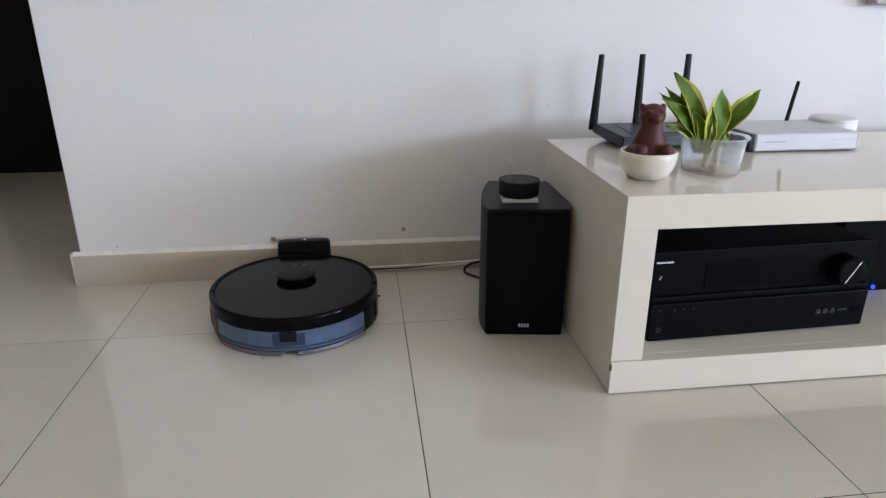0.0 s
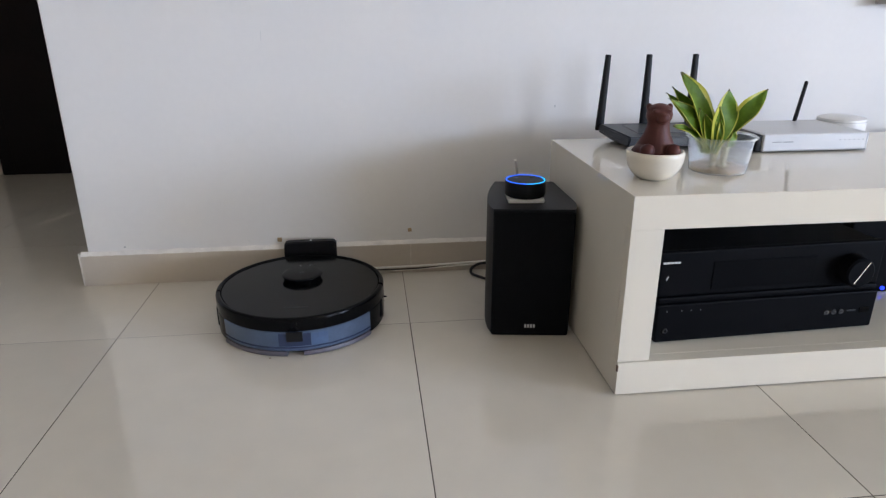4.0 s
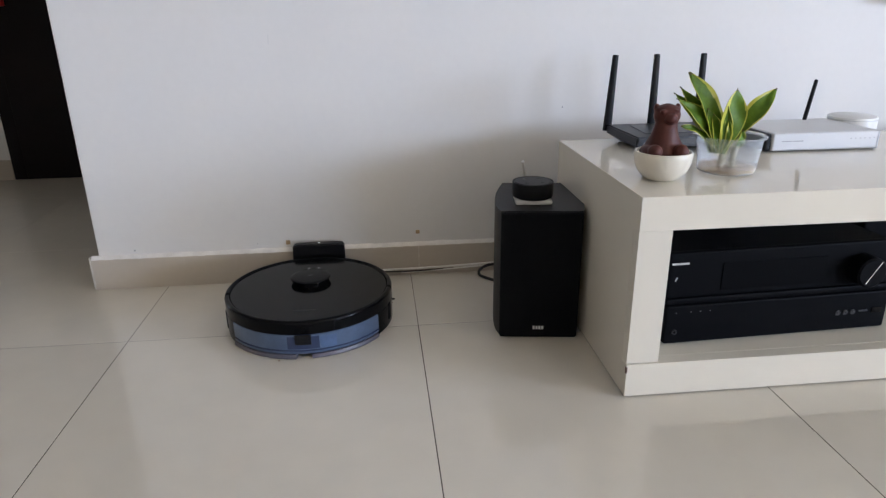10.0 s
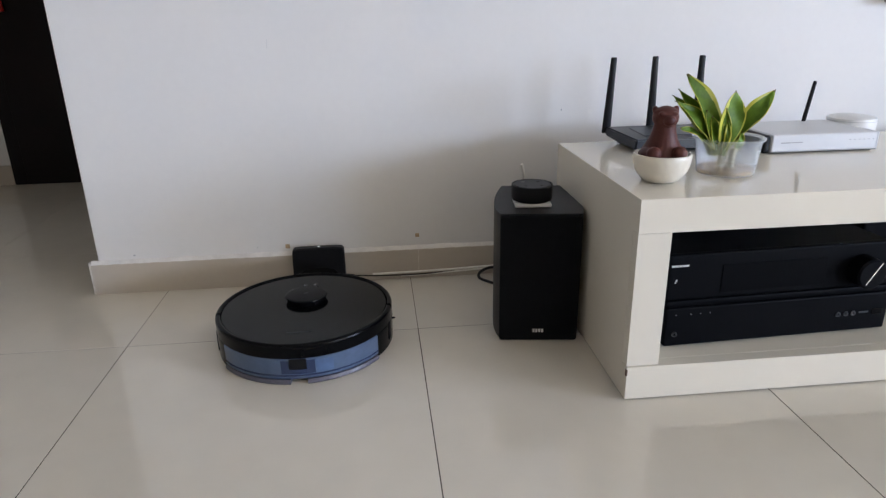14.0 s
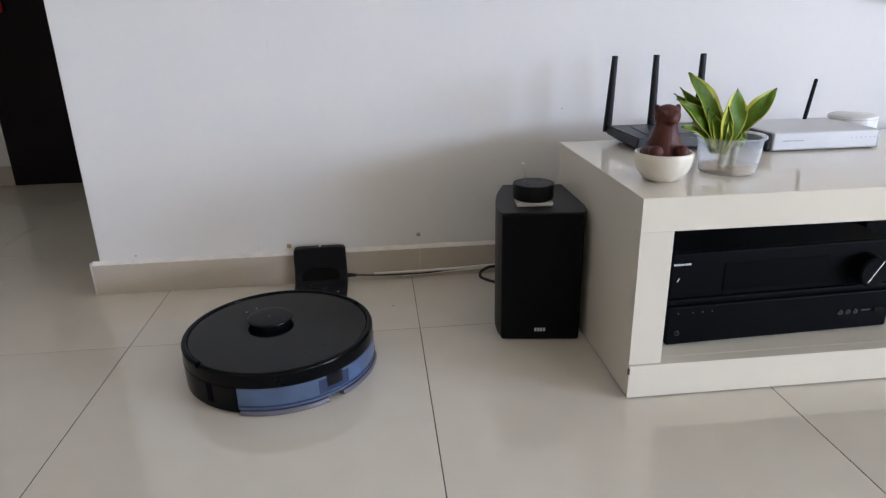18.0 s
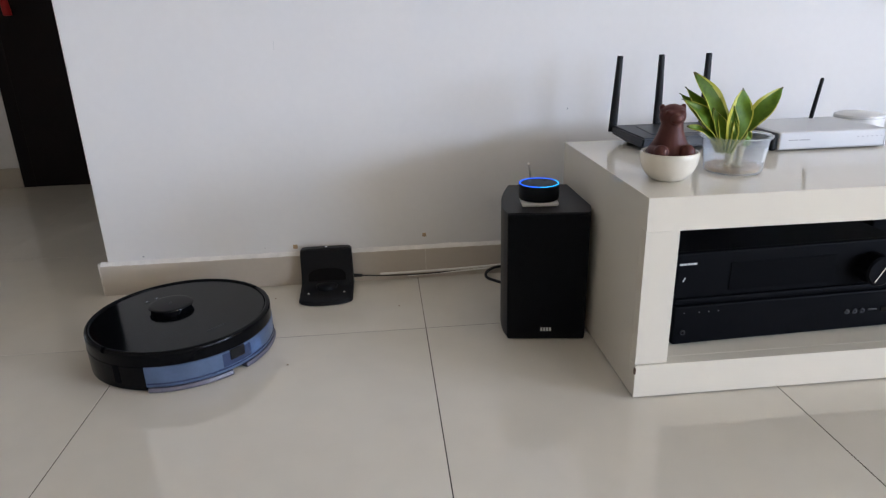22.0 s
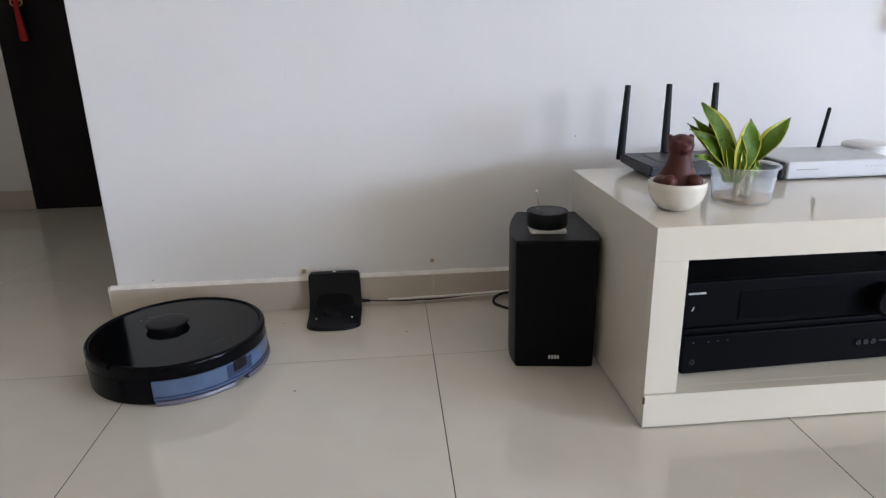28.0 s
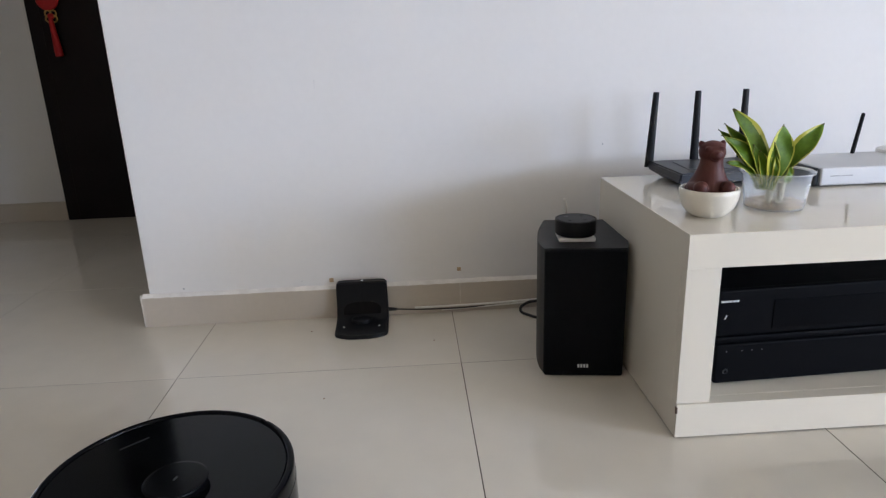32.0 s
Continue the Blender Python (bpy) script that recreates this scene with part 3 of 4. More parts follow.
tagged(mesh_ob("white_cable", tube([(0.505, 0.282, 0.0180), (0.60, 0.282, 0.0182), (0.70, 0.282, 0.0200), (0.82, 0.282, 0.0240), (0.92, 0.282, 0.026), (1.2, 0.28, 0.026)], 0.0027), M_WCABLE), "thin white cable clipped along the skirting", "cable")
tagged(mesh_ob("white_cable", tube([(0.575, 0.2840, 0.0085), (0.66, 0.284, 0.0108), (0.76, 0.284, 0.0150), (0.86, 0.284, 0.0185), (1.05, 0.28, 0.018)], 0.0022), M_WCABLE), "thin white cable just above the floor at the skirting", "cable")
tagged(mesh_ob("speaker_cable", tube([(0.84, 0.265, 0.026), (0.80, 0.270, 0.023), (0.776, 0.264, 0.014), (0.772, 0.248, 0.006), (0.788, 0.228, 0.0042), (0.812, 0.206, 0.0042), (0.85, 0.195, 0.0042)], 0.0036), M_CABLE), "looped black cable behind the loudspeaker", "cable")
tagged(mesh_ob("white_cable", tube([(0.8400, 0.100, 0.3265), (0.8465, 0.112, 0.305), (0.857, 0.150, 0.26), (0.862, 0.185, 0.15), (0.866, 0.225, 0.03), (0.872, 0.250, 0.0035)], 0.0032), M_WCABLE), "pale cable rising behind the smart speaker", "cable")

tagged(mesh_ob("white_cable", tube([(0.929, -0.075, 0.0032), (0.931, -0.02, 0.0035), (0.9295, 0.06, 0.0032), (0.931, 0.14, 0.0032), (0.92, 0.20, 0.0032)], 0.0026), M_WCABLE), "pale cable on the floor between loudspeaker and bench", "cable")

# ---- things on the bench ----
Z = BH + 0.0005
# router
router = empty("wifi_router", pose(1.034, 0.146, Z), "black wifi router with three upright antennas", "router")
b = bmesh.new()
lo = [b.verts.new(p) for p in ((0.030, -0.015, 0.0), (0.225, -0.015, 0.0), (0.215, -0.110, 0.0), (0.042, -0.110, 0.0))]
mid = [b.verts.new(p) for p in ((0.0, 0.0, 0.019), (0.256, 0.0, 0.019), (0.252, -0.146, 0.012), (0.012, -0.150, 0.012))]
hi = [b.verts.new(p) for p in ((0.002, -0.002, 0.035), (0.254, -0.002, 0.035), (0.248, -0.144, 0.031), (0.016, -0.148, 0.031))]
for p, q in ((lo, mid), (mid, hi)):
    for k in range(4):
        b.faces.new((p[k], p[(k + 1) % 4], q[(k + 1) % 4], q[k]))
b.faces.new(lo[::-1])
b.faces.new(hi)
bmesh.ops.recalc_face_normals(b, faces=b.faces[:])
bmesh.ops.bevel(b, geom=b.edges[:], offset=0.003, segments=2, affect="EDGES")
part("body", b, M_SLATE, router)
part("vent_panel", moved(box(0.045, 0.21, -0.115, -0.025, 0.0320, 0.0358, 0.0015), pose(0, 0, 0.0005, 1.5, 0, 0)), M_SLATE2, router)
for x, lean in ((0.004, 2.6), (0.105, -0.6), (0.211, -0.8)):
    a = box(-0.0095, 0.0095, -0.004, 0.004, 0.0, 0.162, 0.0025, 2)
    for v in a.verts:
        v.co.x *= 1.0 - 0.38 * v.co.z / 0.162
    part("antenna", moved(a, pose(x, 0.0, 0.020, 0, lean, 0)), M_BLACK, router)

# silver media controller
ctl = empty("home_controller", pose(1.313, -0.039, Z), "flat silver controller box with dark end caps and a stub antenna", "controller")
part("case", box(0.0, 0.225, 0.0, 0.165, 0.002, 0.038, 0.004, 3), M_SILVER, ctl)
part("end_cap", box(-0.014, -0.0005, 0.003, 0.168, 0.001, 0.037, 0.004, 3), M_BLACK, ctl)
part("end_cap", box(0.2255, 0.231, 0.003, 0.163, 0.001, 0.037, 0.0025, 3), M_SILVER, ctl)
part("antenna", moved(lathe([(0, 0), (0.0042, 0.0), (0.0045, 0.01), (0.0040, 0.086), (0.003, 0.089), (0, 0.090)], 16), pose(0.163, 0.150, 0.036, 0, 8, 0)), M_BLACK, ctl)
for k in range(6):
    part("indicator", box(0.165 + 0.010 * k, 0.168 + 0.010 * k, -0.0008, 0.0004, 0.023, 0.0245, 0.0002, 1), M_PRINT, ctl)
for x, w in ((0.020, 0.020), (0.043, 0.022)):
    part("label_bar", box(x, x + w, -0.0008, 0.0004, 0.0205, 0.0225, 0.0002, 1), M_PRINT, ctl)
for x, y in ((0.02, 0.02), (0.22, 0.02), (0.02, 0.15), (0.22, 0.15)):
    part("foot", lathe([(0, 0), (0.006, 0), (0.006, 0.0025), (0, 0.0025)], 12, at=(x, y, -0.0004)), M_RUBBER, ctl)

# white round hub
hub = empty("round_hub", pose(1.583, 0.102, Z), "round white plastic hub with a domed top", "hub")
part("body", lathe([(0, 0), (0.046, 0), (0.0485, 0.003), (0.0495, 0.041), (0.0485, 0.045), (0.040, 0.048), (0, 0.050)], 56), M_WHITE, hub)
part("seam", lathe([(0.0485, 0.0395), (0.0498, 0.0395), (0.0498, 0.0402), (0.0485, 0.0402)], 56), M_PRINT, hub)

# cream bowl and clay figurine
bowl = empty("ceramic_bowl", pose(1.0120, -0.206, Z), "small cream ceramic bowl filled to the rim", "bowl")
part("body", lathe([(0.96 * r, z) for r, z in ((0, 0), (0.026, 0), (0.0295, 0.0018), (0.0355, 0.0065), (0.0410, 0.0125), (0.0455, 0.0200), (0.0485, 0.0290), (0.0500, 0.0380), (0.0504, 0.0445), (0.0490, 0.0475), (0.0468, 0.0480), (0.0448, 0.0455), (0.0430, 0.0415), (0, 0.0415))], 56), M_CREAMCUP, bowl)
b = bmesh.new()
body = [((0, 0.003 - 0.0004 * k, 0.005 + 0.003 * k), (0.0185 + 0.0205 * (1 - k / 16) ** 1.7, 0.0170 + 0.0150 * (1 - k / 16) ** 1.5, 0.0080)) for k in range(17)]
head = [((0, -0.003, 0.066), (0.0218, 0.0200, 0.0195)), ((0, -0.001, 0.0750), (0.0215, 0.0170, 0.0085)), ((0.0015, -0.021, 0.0630), (0.0108, 0.0092, 0.0090)), ((0.002, -0.0272, 0.0672), (0.0040, 0.0030, 0.0028))]
pairs = [((0.0172, 0.001, 0.0785), (0.0050, 0.0050, 0.0066)), ((0.0098, -0.0175, 0.0740), (0.0064, 0.0040, 0.0034)), ((0.0215, -0.0290, 0.0100), (0.0122, 0.0120, 0.0122)), ((0.026, -0.010, 0.008), (0.013, 0.022, 0.010))]
for c, r in (*body, *head, *pairs, *[((-c[0], c[1], c[2]), r) for c, r in pairs]):
    ball(c, r, bm=b, seg=24)
me = bpy.data.meshes.new("figurine")
b.to_mesh(me)
b.free()
me.materials.append(M_CLAY)
fig = tagged(new("figurine", me), "red-brown clay figurine of a seated bear in the cream bowl", "figurine")
fig.matrix_world = pose(1.0120, -0.203, Z + 0.0408, 0, 0, -8)
rm = fig.modifiers.new("fuse", "REMESH")
rm.mode, rm.voxel_size, rm.use_smooth_shade = "VOXEL", 0.0014, True
sm = fig.modifiers.new("soften", "SMOOTH")
sm.factor, sm.iterations = 0.5, 3

# clear plastic tub with a variegated snake plant in water
TX, TY = 1.149, -0.167
tub = empty("plastic_tub", pose(TX, TY, Z), "clear plastic food tub with a little murky water", "tub")
ribs = [(0.0, 0.0), (0.048, 0.0), (0.050, 0.002), (0.0575, 0.0565), (0.0620, 0.0570), (0.0628, 0.0595), (0.0610, 0.0605), (0.0565, 0.0590), (0.0490, 0.003), (0.0470, 0.0012), (0.0, 0.0012)]
tub_wall = part("wall", lathe([(r * 0.97, z * 1.06) for r, z in ribs], 56), M_TUB, tub)
tub_water = part("water", lathe([(0, 0.0016), (0.0450, 0.0016), (0.0465, 0.003), (0.0472, 0.0085), (0, 0.0085)], 48), M_WATER, tub, "shallow murky water")
for k in range(6):
    z = 0.022 + 0.0042 * k
    r = 0.0488 + z * 0.122
    part("rib", lathe([(r - 0.0004, z), (r + 0.0006, z + 0.0003), (r + 0.0006, z + 0.0010), (r - 0.0004, z + 0.0013)], 6, 300, 318), M_WHITE, tub)
for ob in (tub_wall, tub_water):
    ob.visible_shadow = False

plant = empty("snake_plant", pose(TX, TY, Z), "small variegated snake plant with yellow-edged green leaves", "plant")


def leaf(base, tip, width, face, curl=0.12, rims=(2, 2), cup=0.25, bow=0.0, peak=0.55, twist=0.0):
    """A pointed blade from base to tip, cupped across; face: where its upper side looks; rims: yellow strips on either edge; bow: sideways bend."""
    base, tip = Vector(base), Vector(tip)
    way = tip - base
    side0 = way.cross(Vector(face)).normalized()
    up0 = side0.cross(way).normalized()
    b = bmesh.new()
    rows, cols = 26, 28
    layer = []
    for k in range(rows + 1):
        u = k / rows
        w = 0.20 + 0.80 * math.sin(u / peak * math.pi / 2) ** 1.15 if u < peak else 1 - ((u - peak) / (1 - peak)) ** 1.75
        w = width * w * (1 + 0.05 * math.sin(u * 11 + width * 900)) + 0.0003
        turn = radians(twist) * (u - 0.3)
        side = side0 * math.cos(turn) + up0 * math.sin(turn)
        up = up0 * math.cos(turn) - side0 * math.sin(turn)
        mid = base + way * u + up0 * curl * way.length * (math.sin(u * math.pi) * 0.5 - 0.35 * u * u) + side0 * bow * way.length * math.sin(u * math.pi)
        row = []
        for c in range(cols + 1):
            q = -1 + 2 * c / cols
            wave = 0.0008 * math.sin(u * 15 + q * 3) + 0.0022 * abs(q) ** 3 * math.sin(u * 9 + 2 * q + width * 500)
            row.append(b.verts.new(mid + side * (w * q) + up * (cup * w * q * q + wave)))
        layer.append(row)
    for k in range(rows):
        for c in range(cols):
            f = b.faces.new((layer[k][c], layer[k][c + 1], layer[k + 1][c + 1], layer[k + 1][c]))
            wide = 1.2 * noise.noise((k * 0.16, width * 300, 0.5)) - 0.2
            rim = c < rims[0] + wide or cols - 1 - c < rims[1] + wide
            f.material_index = 2 if k >= rows - 1 else 1 if rim else 0
    bmesh.ops.recalc_face_normals(b, faces=b.faces[:])
    bmesh.ops.solidify(b, geom=b.faces[:], thickness=0.0011)
    return part("leaf", b, [M_LEAF, M_LEAFEDGE, M_LEAFTIP], plant)


leaf((-0.018, 0.004, 0.030), (-0.080, 0.006, 0.172), 0.0205, (0.25, -1, 0.35), 0.14, (1, 4), bow=0.05)
leaf((-0.022, 0.012, 0.030), (-0.090, 0.016, 0.147), 0.0135, (0.3, -1, 0.2), 0.10, (1, 1), bow=0.03)
leaf((-0.024, 0.014, 0.030), (-0.097, 0.022, 0.136), 0.0120, (0.3, -1, 0.2), 0.10, (1, 1), bow=0.06)
leaf((-0.028, -0.004, 0.034), (-0.105, -0.010, 0.131), 0.0150, (0.35, -0.9, 0.55), 0.12, (1, 2), bow=0.09)
leaf((-0.030, -0.008, 0.044), (-0.096, -0.014, 0.086), 0.0085, (0.2, -0.7, 0.9), 0.10, (1, 1), bow=0.06)
leaf((-0.026, -0.006, 0.034), (-0.050, -0.010, 0.112), 0.0120, (0.4, -1, 0.2), 0.06, (1, 1))
leaf((-0.022, -0.010, 0.034), (-0.040, -0.012, 0.102), 0.0105, (0.2, -1, 0.1), 0.04, (1, 2))
leaf((-0.024, -0.014, 0.036), (-0.020, -0.016, 0.116), 0.0075, (-0.5, -0.9, 0.1), -0.10, (4, 3), bow=0.08)
leaf((-0.020, -0.016, 0.036), (-0.016, -0.018, 0.094), 0.0055, (-0.6, -0.8, 0.1), 0.10, (5, 5), bow=0.10)
leaf((-0.016, -0.008, 0.032), (-0.004, -0.014, 0.144), 0.0240, (0.10, -1, 0.10), 0.06, (5, 1), peak=0.60, bow=0.0, twist=-12)
leaf((0.002, 0.006, 0.046), (0.076, 0.004, 0.143), 0.0160, (-0.35, -0.9, 0.65), 0.20, (5, 1), peak=0.62)
leaf((0.012, -0.006, 0.038), (0.018, -0.010, 0.072), 0.0080, (0.2, -1, 0.1), 0.04, (2, 2))
leaf((-0.012, 0.010, 0.034), (-0.054, 0.014, 0.138), 0.0150, (-0.1, -1, 0.2), 0.06, (1, 2))
part("stem", tube([(-0.006, 0.0, 0.044), (-0.008, 0.002, 0.02), (-0.012, 0.0, 0.004)], lambda u: 0.008 - 0.003 * u), M_ROOT, plant, "pale stem base")
part("stem", tube([(0.008, -0.006, 0.044), (0.008, -0.004, 0.02), (0.010, 0.002, 0.004)], lambda u: 0.007 - 0.003 * u), M_ROOT, plant, "pale stem base")
random.seed(9)
for k in range(9):
    a = 2 * math.pi * k / 9 + random.random() * 0.4
    part("root", tube([(0.0, 0.0, 0.014), (0.012 * math.cos(a), 0.012 * math.sin(a), 0.010), (0.03 * math.cos(a + 0.3), 0.03 * math.sin(a + 0.3), 0.005), (0.038 * math.cos(a + 0.7), 0.038 * math.sin(a + 0.7), 0.004)], 0.0013, 5), M_ROOT, plant)

# ---- marks on the wall and crumbs on the floor ----
for x, z, s in ((0.299, 0.098, 0.0055), (0.621, 0.111, 0.0048)):
    tagged(mesh_ob("tape_residue", box(x - s, x + s, WALL_Y - 0.0006, WALL_Y + 0.0005, z - s, z + s, 0.0004, 1), M_TAPE), "small square tan tape residue on the white wall", "mark", "tape marks")
for x, y in ((0.322, -0.120), (0.547, 0.119), (0.253, 0.205)):
    tagged(mesh_ob("crumb", ball((x, y, 0.001), (0.0022, 0.0017, 0.0010), seg=8), M_CRUMB), "tiny brown crumb on the tile floor", "crumb", "crumbs")

for x, z, w, h in ((0.978, 0.412, 0.0012, 0.0022), (-0.068, 0.094, 0.0022, 0.0016), (0.225, 0.098, 0.0009, 0.0009)):
    part("scuff", box(x - w, x + w, WALL_Y - 0.0005, WALL_Y + 0.0004, z - h, z + h), M_PRINT, wall_north, "small grey scuff mark")

part("scratch", moved(box(-0.0007, 0.0007, -0.0005, 0.0004, -0.010, 0.010), pose(0.299, WALL_Y, 0.577, 0, 3, 0)), M_MARK, wall_north, "short pale scratch")

# flat panel on the wall above the bench
panel = empty("wall_panel", pose(1.757, WALL_Y, 0.643), "flat grey-beige panel hung on the white wall", "wall panel")
part("frame", box(0, 1.1, -0.035, -0.0005, 0, 0.022, 0.003), M_PANEL, panel, "pale lower edge")
part("board", box(0, 1.1, -0.035, -0.0005, 0.0225, 0.62, 0.003), M_PANEL, panel)

# red knot ornament on the door
orn = empty("door_ornament", pose(-0.864, HALL_Y - 0.016, 0.787), "red silk knot ornament with a long tassel on the door", "ornament")
part("tassel", moved(lathe([(0, 0.030), (0.006, 0.030), (0.009, 0.015), (0.011, -0.03), (0.0155, -0.100), (0.0145, -0.117), (0.006, -0.119), (0, -0.117)], 24), pose(0, -0.012, 0, 0, -3, 0)), M_RED, orn)
for k in range(4):
    a = radians(45 + 90 * k)
    part("knot_loop", moved(lathe([(0.009, -0.002), (0.013, -0.003), (0.015, 0.0), (0.013, 0.003), (0.009, 0.002), (0.009, -0.002)], 24), pose(0.014 * math.cos(a), -0.008, 0.034 + 0.014 * math.sin(a), 90)), M_GOLD, orn, "gold and red cord loop")
part("knot", ball((0, -0.008, 0.034), (0.014, 0.006, 0.012), seg=16), M_RED, orn)
part("charm", moved(lathe([(0, -0.006), (0.040, -0.006), (0.044, 0.0), (0.040, 0.006), (0, 0.006)], 36), pose(-0.004, -0.008, 0.098, 90)), M_RED, orn)

# ---- robot vacuum ----
robot = empty("robot_vacuum", pose(0.371, 0.061, 0), "round black robot vacuum cleaner with a translucent blue rear tank", "robot vacuum")
R = 0.1762
part("shell", lathe([(0, 0.014), (0.150, 0.014), (0.160, 0.016), (0.168, 0.020), (0.168, 0.0518), (R, 0.0522), (R, 0.0710), (0.1650, 0.0738), (0, 0.0738)], 128), M_GLOSS, robot)
for a, b, n in ((-6.6, 186.6, 70), (189.4, 350.6, 58)):
    part("rim", lathe([(0.1656, 0.0742), (0.1658, 0.0772), (0.1672, 0.0792), (0.1690, 0.0799), (0.1716, 0.0798), (0.1737, 0.0790), (R - 0.0009, 0.0775), (R, 0.0752), (R, 0.0712)], n, a, b), M_GLOSS, robot)
part("lid", lathe([(0, 0.0742), (0.1642, 0.0742), (0.1647, 0.0764), (0.1642, 0.0768), (0.12, 0.0770), (0, 0.0772)], 128), M_LID, robot, "smooth dark grey lid")
part("bumper", lathe([(0.1682, 0.006), (0.172, 0.0020), (R - 0.0005, 0.0045), (R + 0.0005, 0.0512), (R - 0.002, 0.0518), (0.1682, 0.0518)], 80, -34.6, 214.6), M_GLOSS, robot, "glossy black front bumper")
part("bumper_pin", ball((R + 0.002, 0.003, 0.036), (0.0045, 0.0022, 0.0022), seg=10), M_BLACK, robot)
part("sensor_window", lathe([(R - 0.001, 0.030), (R + 0.0012, 0.030), (R + 0.0012, 0.044), (R - 0.001, 0.044)], 16, 79, 101), M_DISPLAY, robot)
part("bumper_seam", lathe([(R - 0.001, 0.016), (R + 0.0012, 0.016), (R + 0.0012, 0.0512), (R - 0.001, 0.0512)], 3, 194.5, 198.5), M_DISPLAY, robot)
part("bumper_seam", lathe([(R - 0.001, 0.016), (R + 0.0012, 0.016), (R + 0.0012, 0.0512), (R - 0.001, 0.0512)], 3, 341.5, 345.5), M_DISPLAY, robot)
tank = part("water_tank", lathe([(0.1685, 0.0108), (R, 0.0108), (R + 0.0008, 0.013), (R + 0.0008, 0.0498), (R - 0.001, 0.0515), (0.1685, 0.0515)], 60, 215, 325), M_TANK, robot, "translucent blue water tank")
part("tank_band", lathe([(R, 0.0165), (R + 0.0016, 0.0165), (R + 0.0016, 0.0195), (R, 0.0195)], 60, 215.5, 324.5), M_TANK_DARK, tank)
part("tank_float", lathe([(R, 0.0215), (R + 0.0014, 0.0215), (R + 0.0014, 0.0480), (R, 0.0480)], 12, 260, 280), M_TANK_DARK, tank)
part("tank_patch", lathe([(R, 0.0215), (R + 0.0012, 0.0215), (R + 0.0012, 0.0460), (R, 0.0460)], 12, 280.5, 291), M_TANK_BLUE, tank, "brighter blue patch beside the tank latch")
part("latch", lathe([(R, 0.030), (R + 0.0022, 0.031), (R + 0.0030, 0.034), (R + 0.0030, 0.0515), (R, 0.0515)], 12, 265, 275), M_BLACK, tank, "black tank release latch")
part("mop_plate", lathe([(0.12, 0.001), (R + 0.003, 0.001), (R + 0.0045, 0.004), (R + 0.003, 0.0100), (0.12, 0.0105)], 40, 216, 265), M_PAD, robot, "pale lilac mop plate")
part("mop_plate", lathe([(0.12, 0.001), (R + 0.003, 0.001), (R + 0.0045, 0.004), (R + 0.003, 0.0100), (0.12, 0.0105)], 40, 275, 324), M_PAD, robot, "pale lilac mop plate")
turret = part("lidar_turret", lathe([(0, 0.0771), (0.0395, 0.0771), (0.0390, 0.0855), (0, 0.0858)], 64, at=(0, 0.032, 0)), M_GLOSS, robot)
part("turret_cap", lathe([(0, 0.0859), (0.0415, 0.0859), (0.0428, 0.0863), (0.0432, 0.0872), (0.0428, 0.0884), (0.0410, 0.0893), (0.0370, 0.0897), (0, 0.0902)], 64, at=(0, 0.032, 0)), M_CAP, turret, "smooth black domed cap")
part("turret_mark", moved(box(-0.0045, 0.0045, -0.0015, 0.0015, 0.0899, 0.0905, 0.0002, 1), pose(0, 0.032, 0, 0, 0, 30)), M_SLATE2, turret)
part("logo_bar", box(-0.022, 0.022, -0.122, -0.118, 0.0768, 0.0773, 0.0002, 1), M_FAINT, robot)
for x in (-0.011, 0.011):
    button = part("button", lathe([(0, 0.0776), (0.0048, 0.0775), (0.0052, 0.0768), (0, 0.0768)], 16, at=(x, 0.106, 0)), M_FAINT, robot)
    part("icon", lathe([(0, 0.0780), (0.0016, 0.0780), (0.0018, 0.0775), (0, 0.0775)], 10, at=(x, 0.106, 0)), M_PRINT, button)
for x in (-0.115, 0.115):
    part("wheel", moved(lathe([(0, -0.011), (0.030, -0.011), (0.0325, -0.008), (0.0325, 0.008), (0.030, 0.011), (0, 0.011)], 28), pose(x, 0.0, 0.0325, 0, 90)), M_RUBBER, robot)
part("caster", ball((0, 0.130, 0.011), 0.011, seg=14), M_RUBBER, robot)
brush = part("side_brush", lathe([(0, -0.003), (0.012, -0.003), (0.014, 0.004), (0, 0.006)], 20), M_RUBBER, robot, "three-armed black side brush")
brush.location = (0.105, 0.118, 0.011)
for k in range(3):
    a = radians(120 * k)
    c, s = math.cos(a), math.sin(a)
    part("bristle_tuft", tube([(0.010 * c, 0.010 * s, 0.0), (0.033 * c, 0.033 * s, -0.004), (0.055 * c - 0.006 * s, 0.055 * s + 0.006 * c, -0.0075), (0.071 * c - 0.013 * s, 0.071 * s + 0.013 * c, -0.0085)], lambda u: 0.0014 + 0.0007 * u, 6), M_RUBBER, brush)


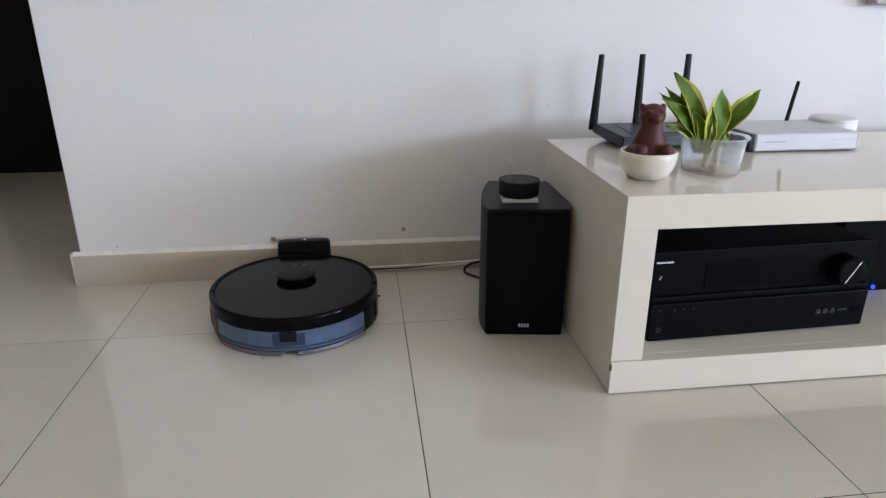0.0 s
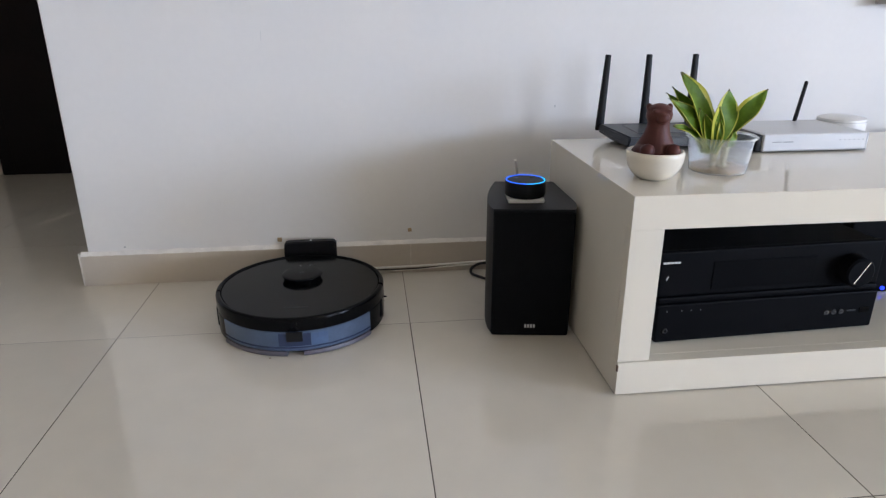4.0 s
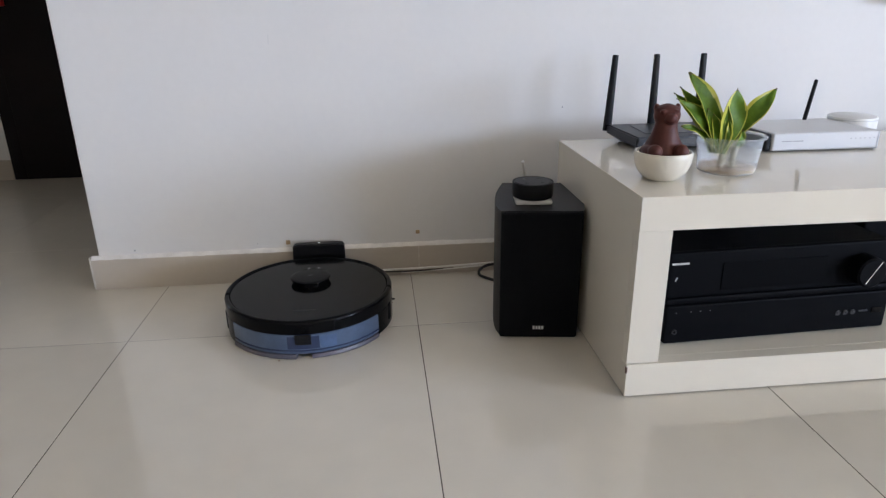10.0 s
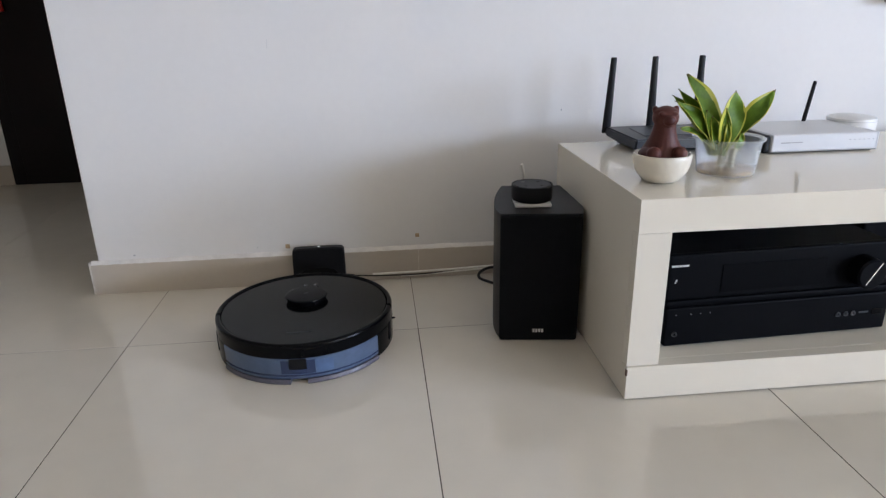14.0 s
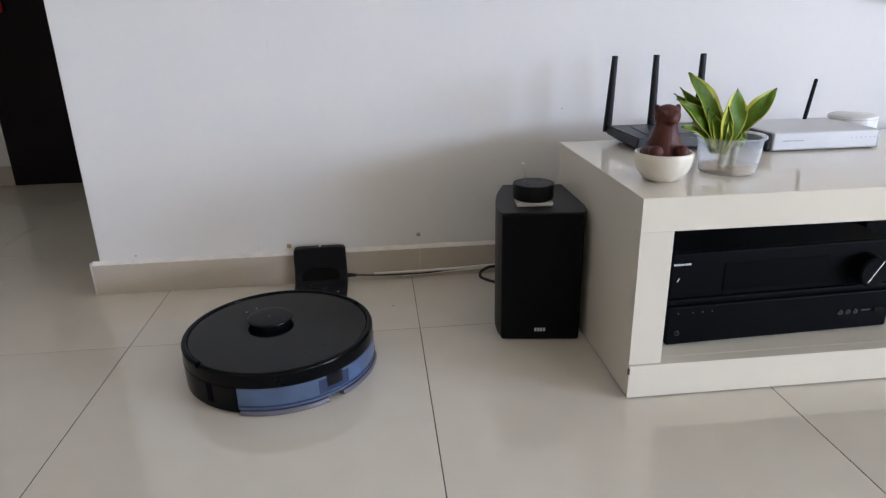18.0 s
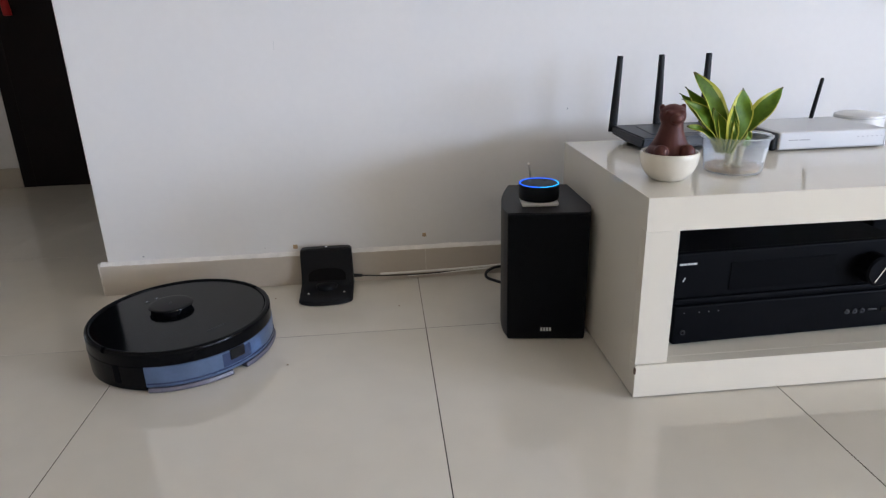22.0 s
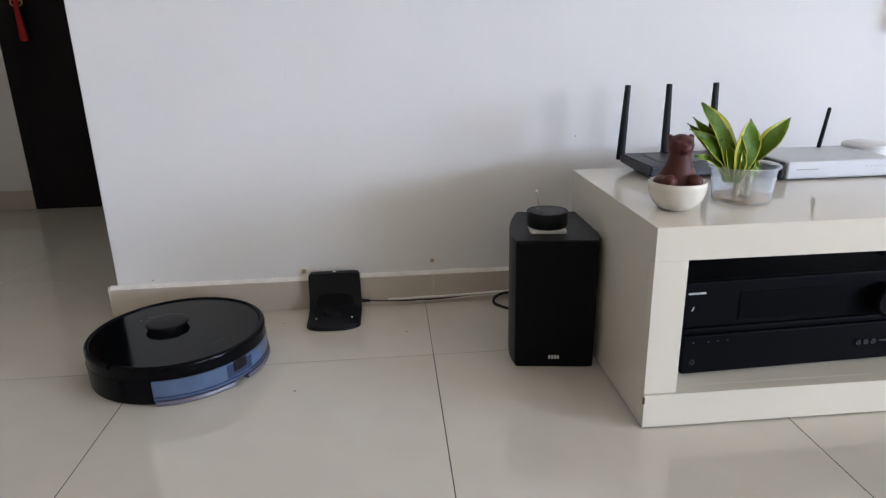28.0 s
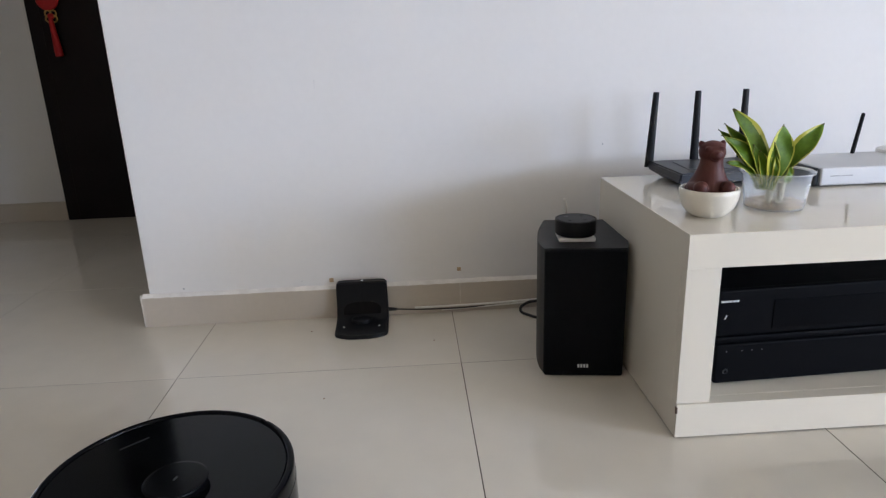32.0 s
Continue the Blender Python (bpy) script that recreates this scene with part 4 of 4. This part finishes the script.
# ---- what moves ----
ROBOT = [
    (0, 0.371, 0.061, 0), (13.2, 0.371, 0.058, 0), (13.5, 0.372, 0.038, 0), (13.8, 0.371, 0.002, 0), (14, 0.370, -0.017, 0),
    (14.2, 0.369, -0.036, 0), (14.5, 0.367, -0.060, 0), (15.2, 0.365, -0.112, 0), (16, 0.363, -0.158, 0), (16.4, 0.363, -0.162, 3),
    (16.5, 0.363, -0.162, 7), (16.8, 0.362, -0.162, 28), (17, 0.355, -0.151, 32), (17.3, 0.333, -0.116, 34), (17.6, 0.311, -0.088, 38),
    (18, 0.326, -0.111, 38), (18.5, 0.327, -0.112, 42), (19, 0.308, -0.088, 65), (19.5, 0.300, -0.090, 85), (20, 0.244, -0.078, 61),
    (20.5, 0.216, -0.065, 79), (20.8, 0.188, -0.056, 63), (21, 0.167, -0.043, 59), (21.2, 0.152, -0.030, 55), (21.6, 0.141, -0.026, 66),
    (22, 0.102, -0.010, 48), (22.5, 0.070, 0.032, 43), (23, 0.068, 0.032, 54), (23.3, 0.068, 0.032, 55), (28.2, 0.067, 0.032, 55),
    (28.3, 0.068, 0.031, 81), (28.4, 0.068, 0.031, 119), (28.5, 0.069, 0.032, 162), (28.6, 0.069, 0.032, 190), (28.8, 0.059, 0.037, 220),
    (29, 0.005, 0.082, 230), (29.2, -0.015, 0.098, 196), (29.4, -0.019, 0.100, 205), (30, -0.018, 0.098, 205), (30.3, -0.015, 0.095, 206),
    (30.8, -0.015, 0.093, 202), (31, -0.023, 0.095, 180), (31.2, -0.021, 0.090, 200), (31.4, -0.006, -0.042, 195), (31.5, 0.000, -0.119, 192),
    (31.6, 0.009, -0.205, 192), (31.8, 0.038, -0.335, 204), (32, 0.147, -0.448, 222),
]


def motions():
    walk(robot, [(t, pose(x, y, 0, 0, 0, a)) for t, x, y, a in ROBOT])
    spin = [(0, 20), (28.3, 20)] + [(28.3 + 0.1 * k, 20 + 75 * k) for k in range(1, 38)]
    walk(brush, [(t, pose(0.105, 0.118, 0.011, 0, 0, a)) for t, a in spin])
    low, high = pose(0, 0, 0.018), pose(0, 0, 0.0308)
    walk(ring, [(0, low), (1.2, low), (1.3, high), (4.4, high), (4.5, low), (18.7, low), (18.8, high), (22.7, high), (22.8, low), (32, low)])


motions()
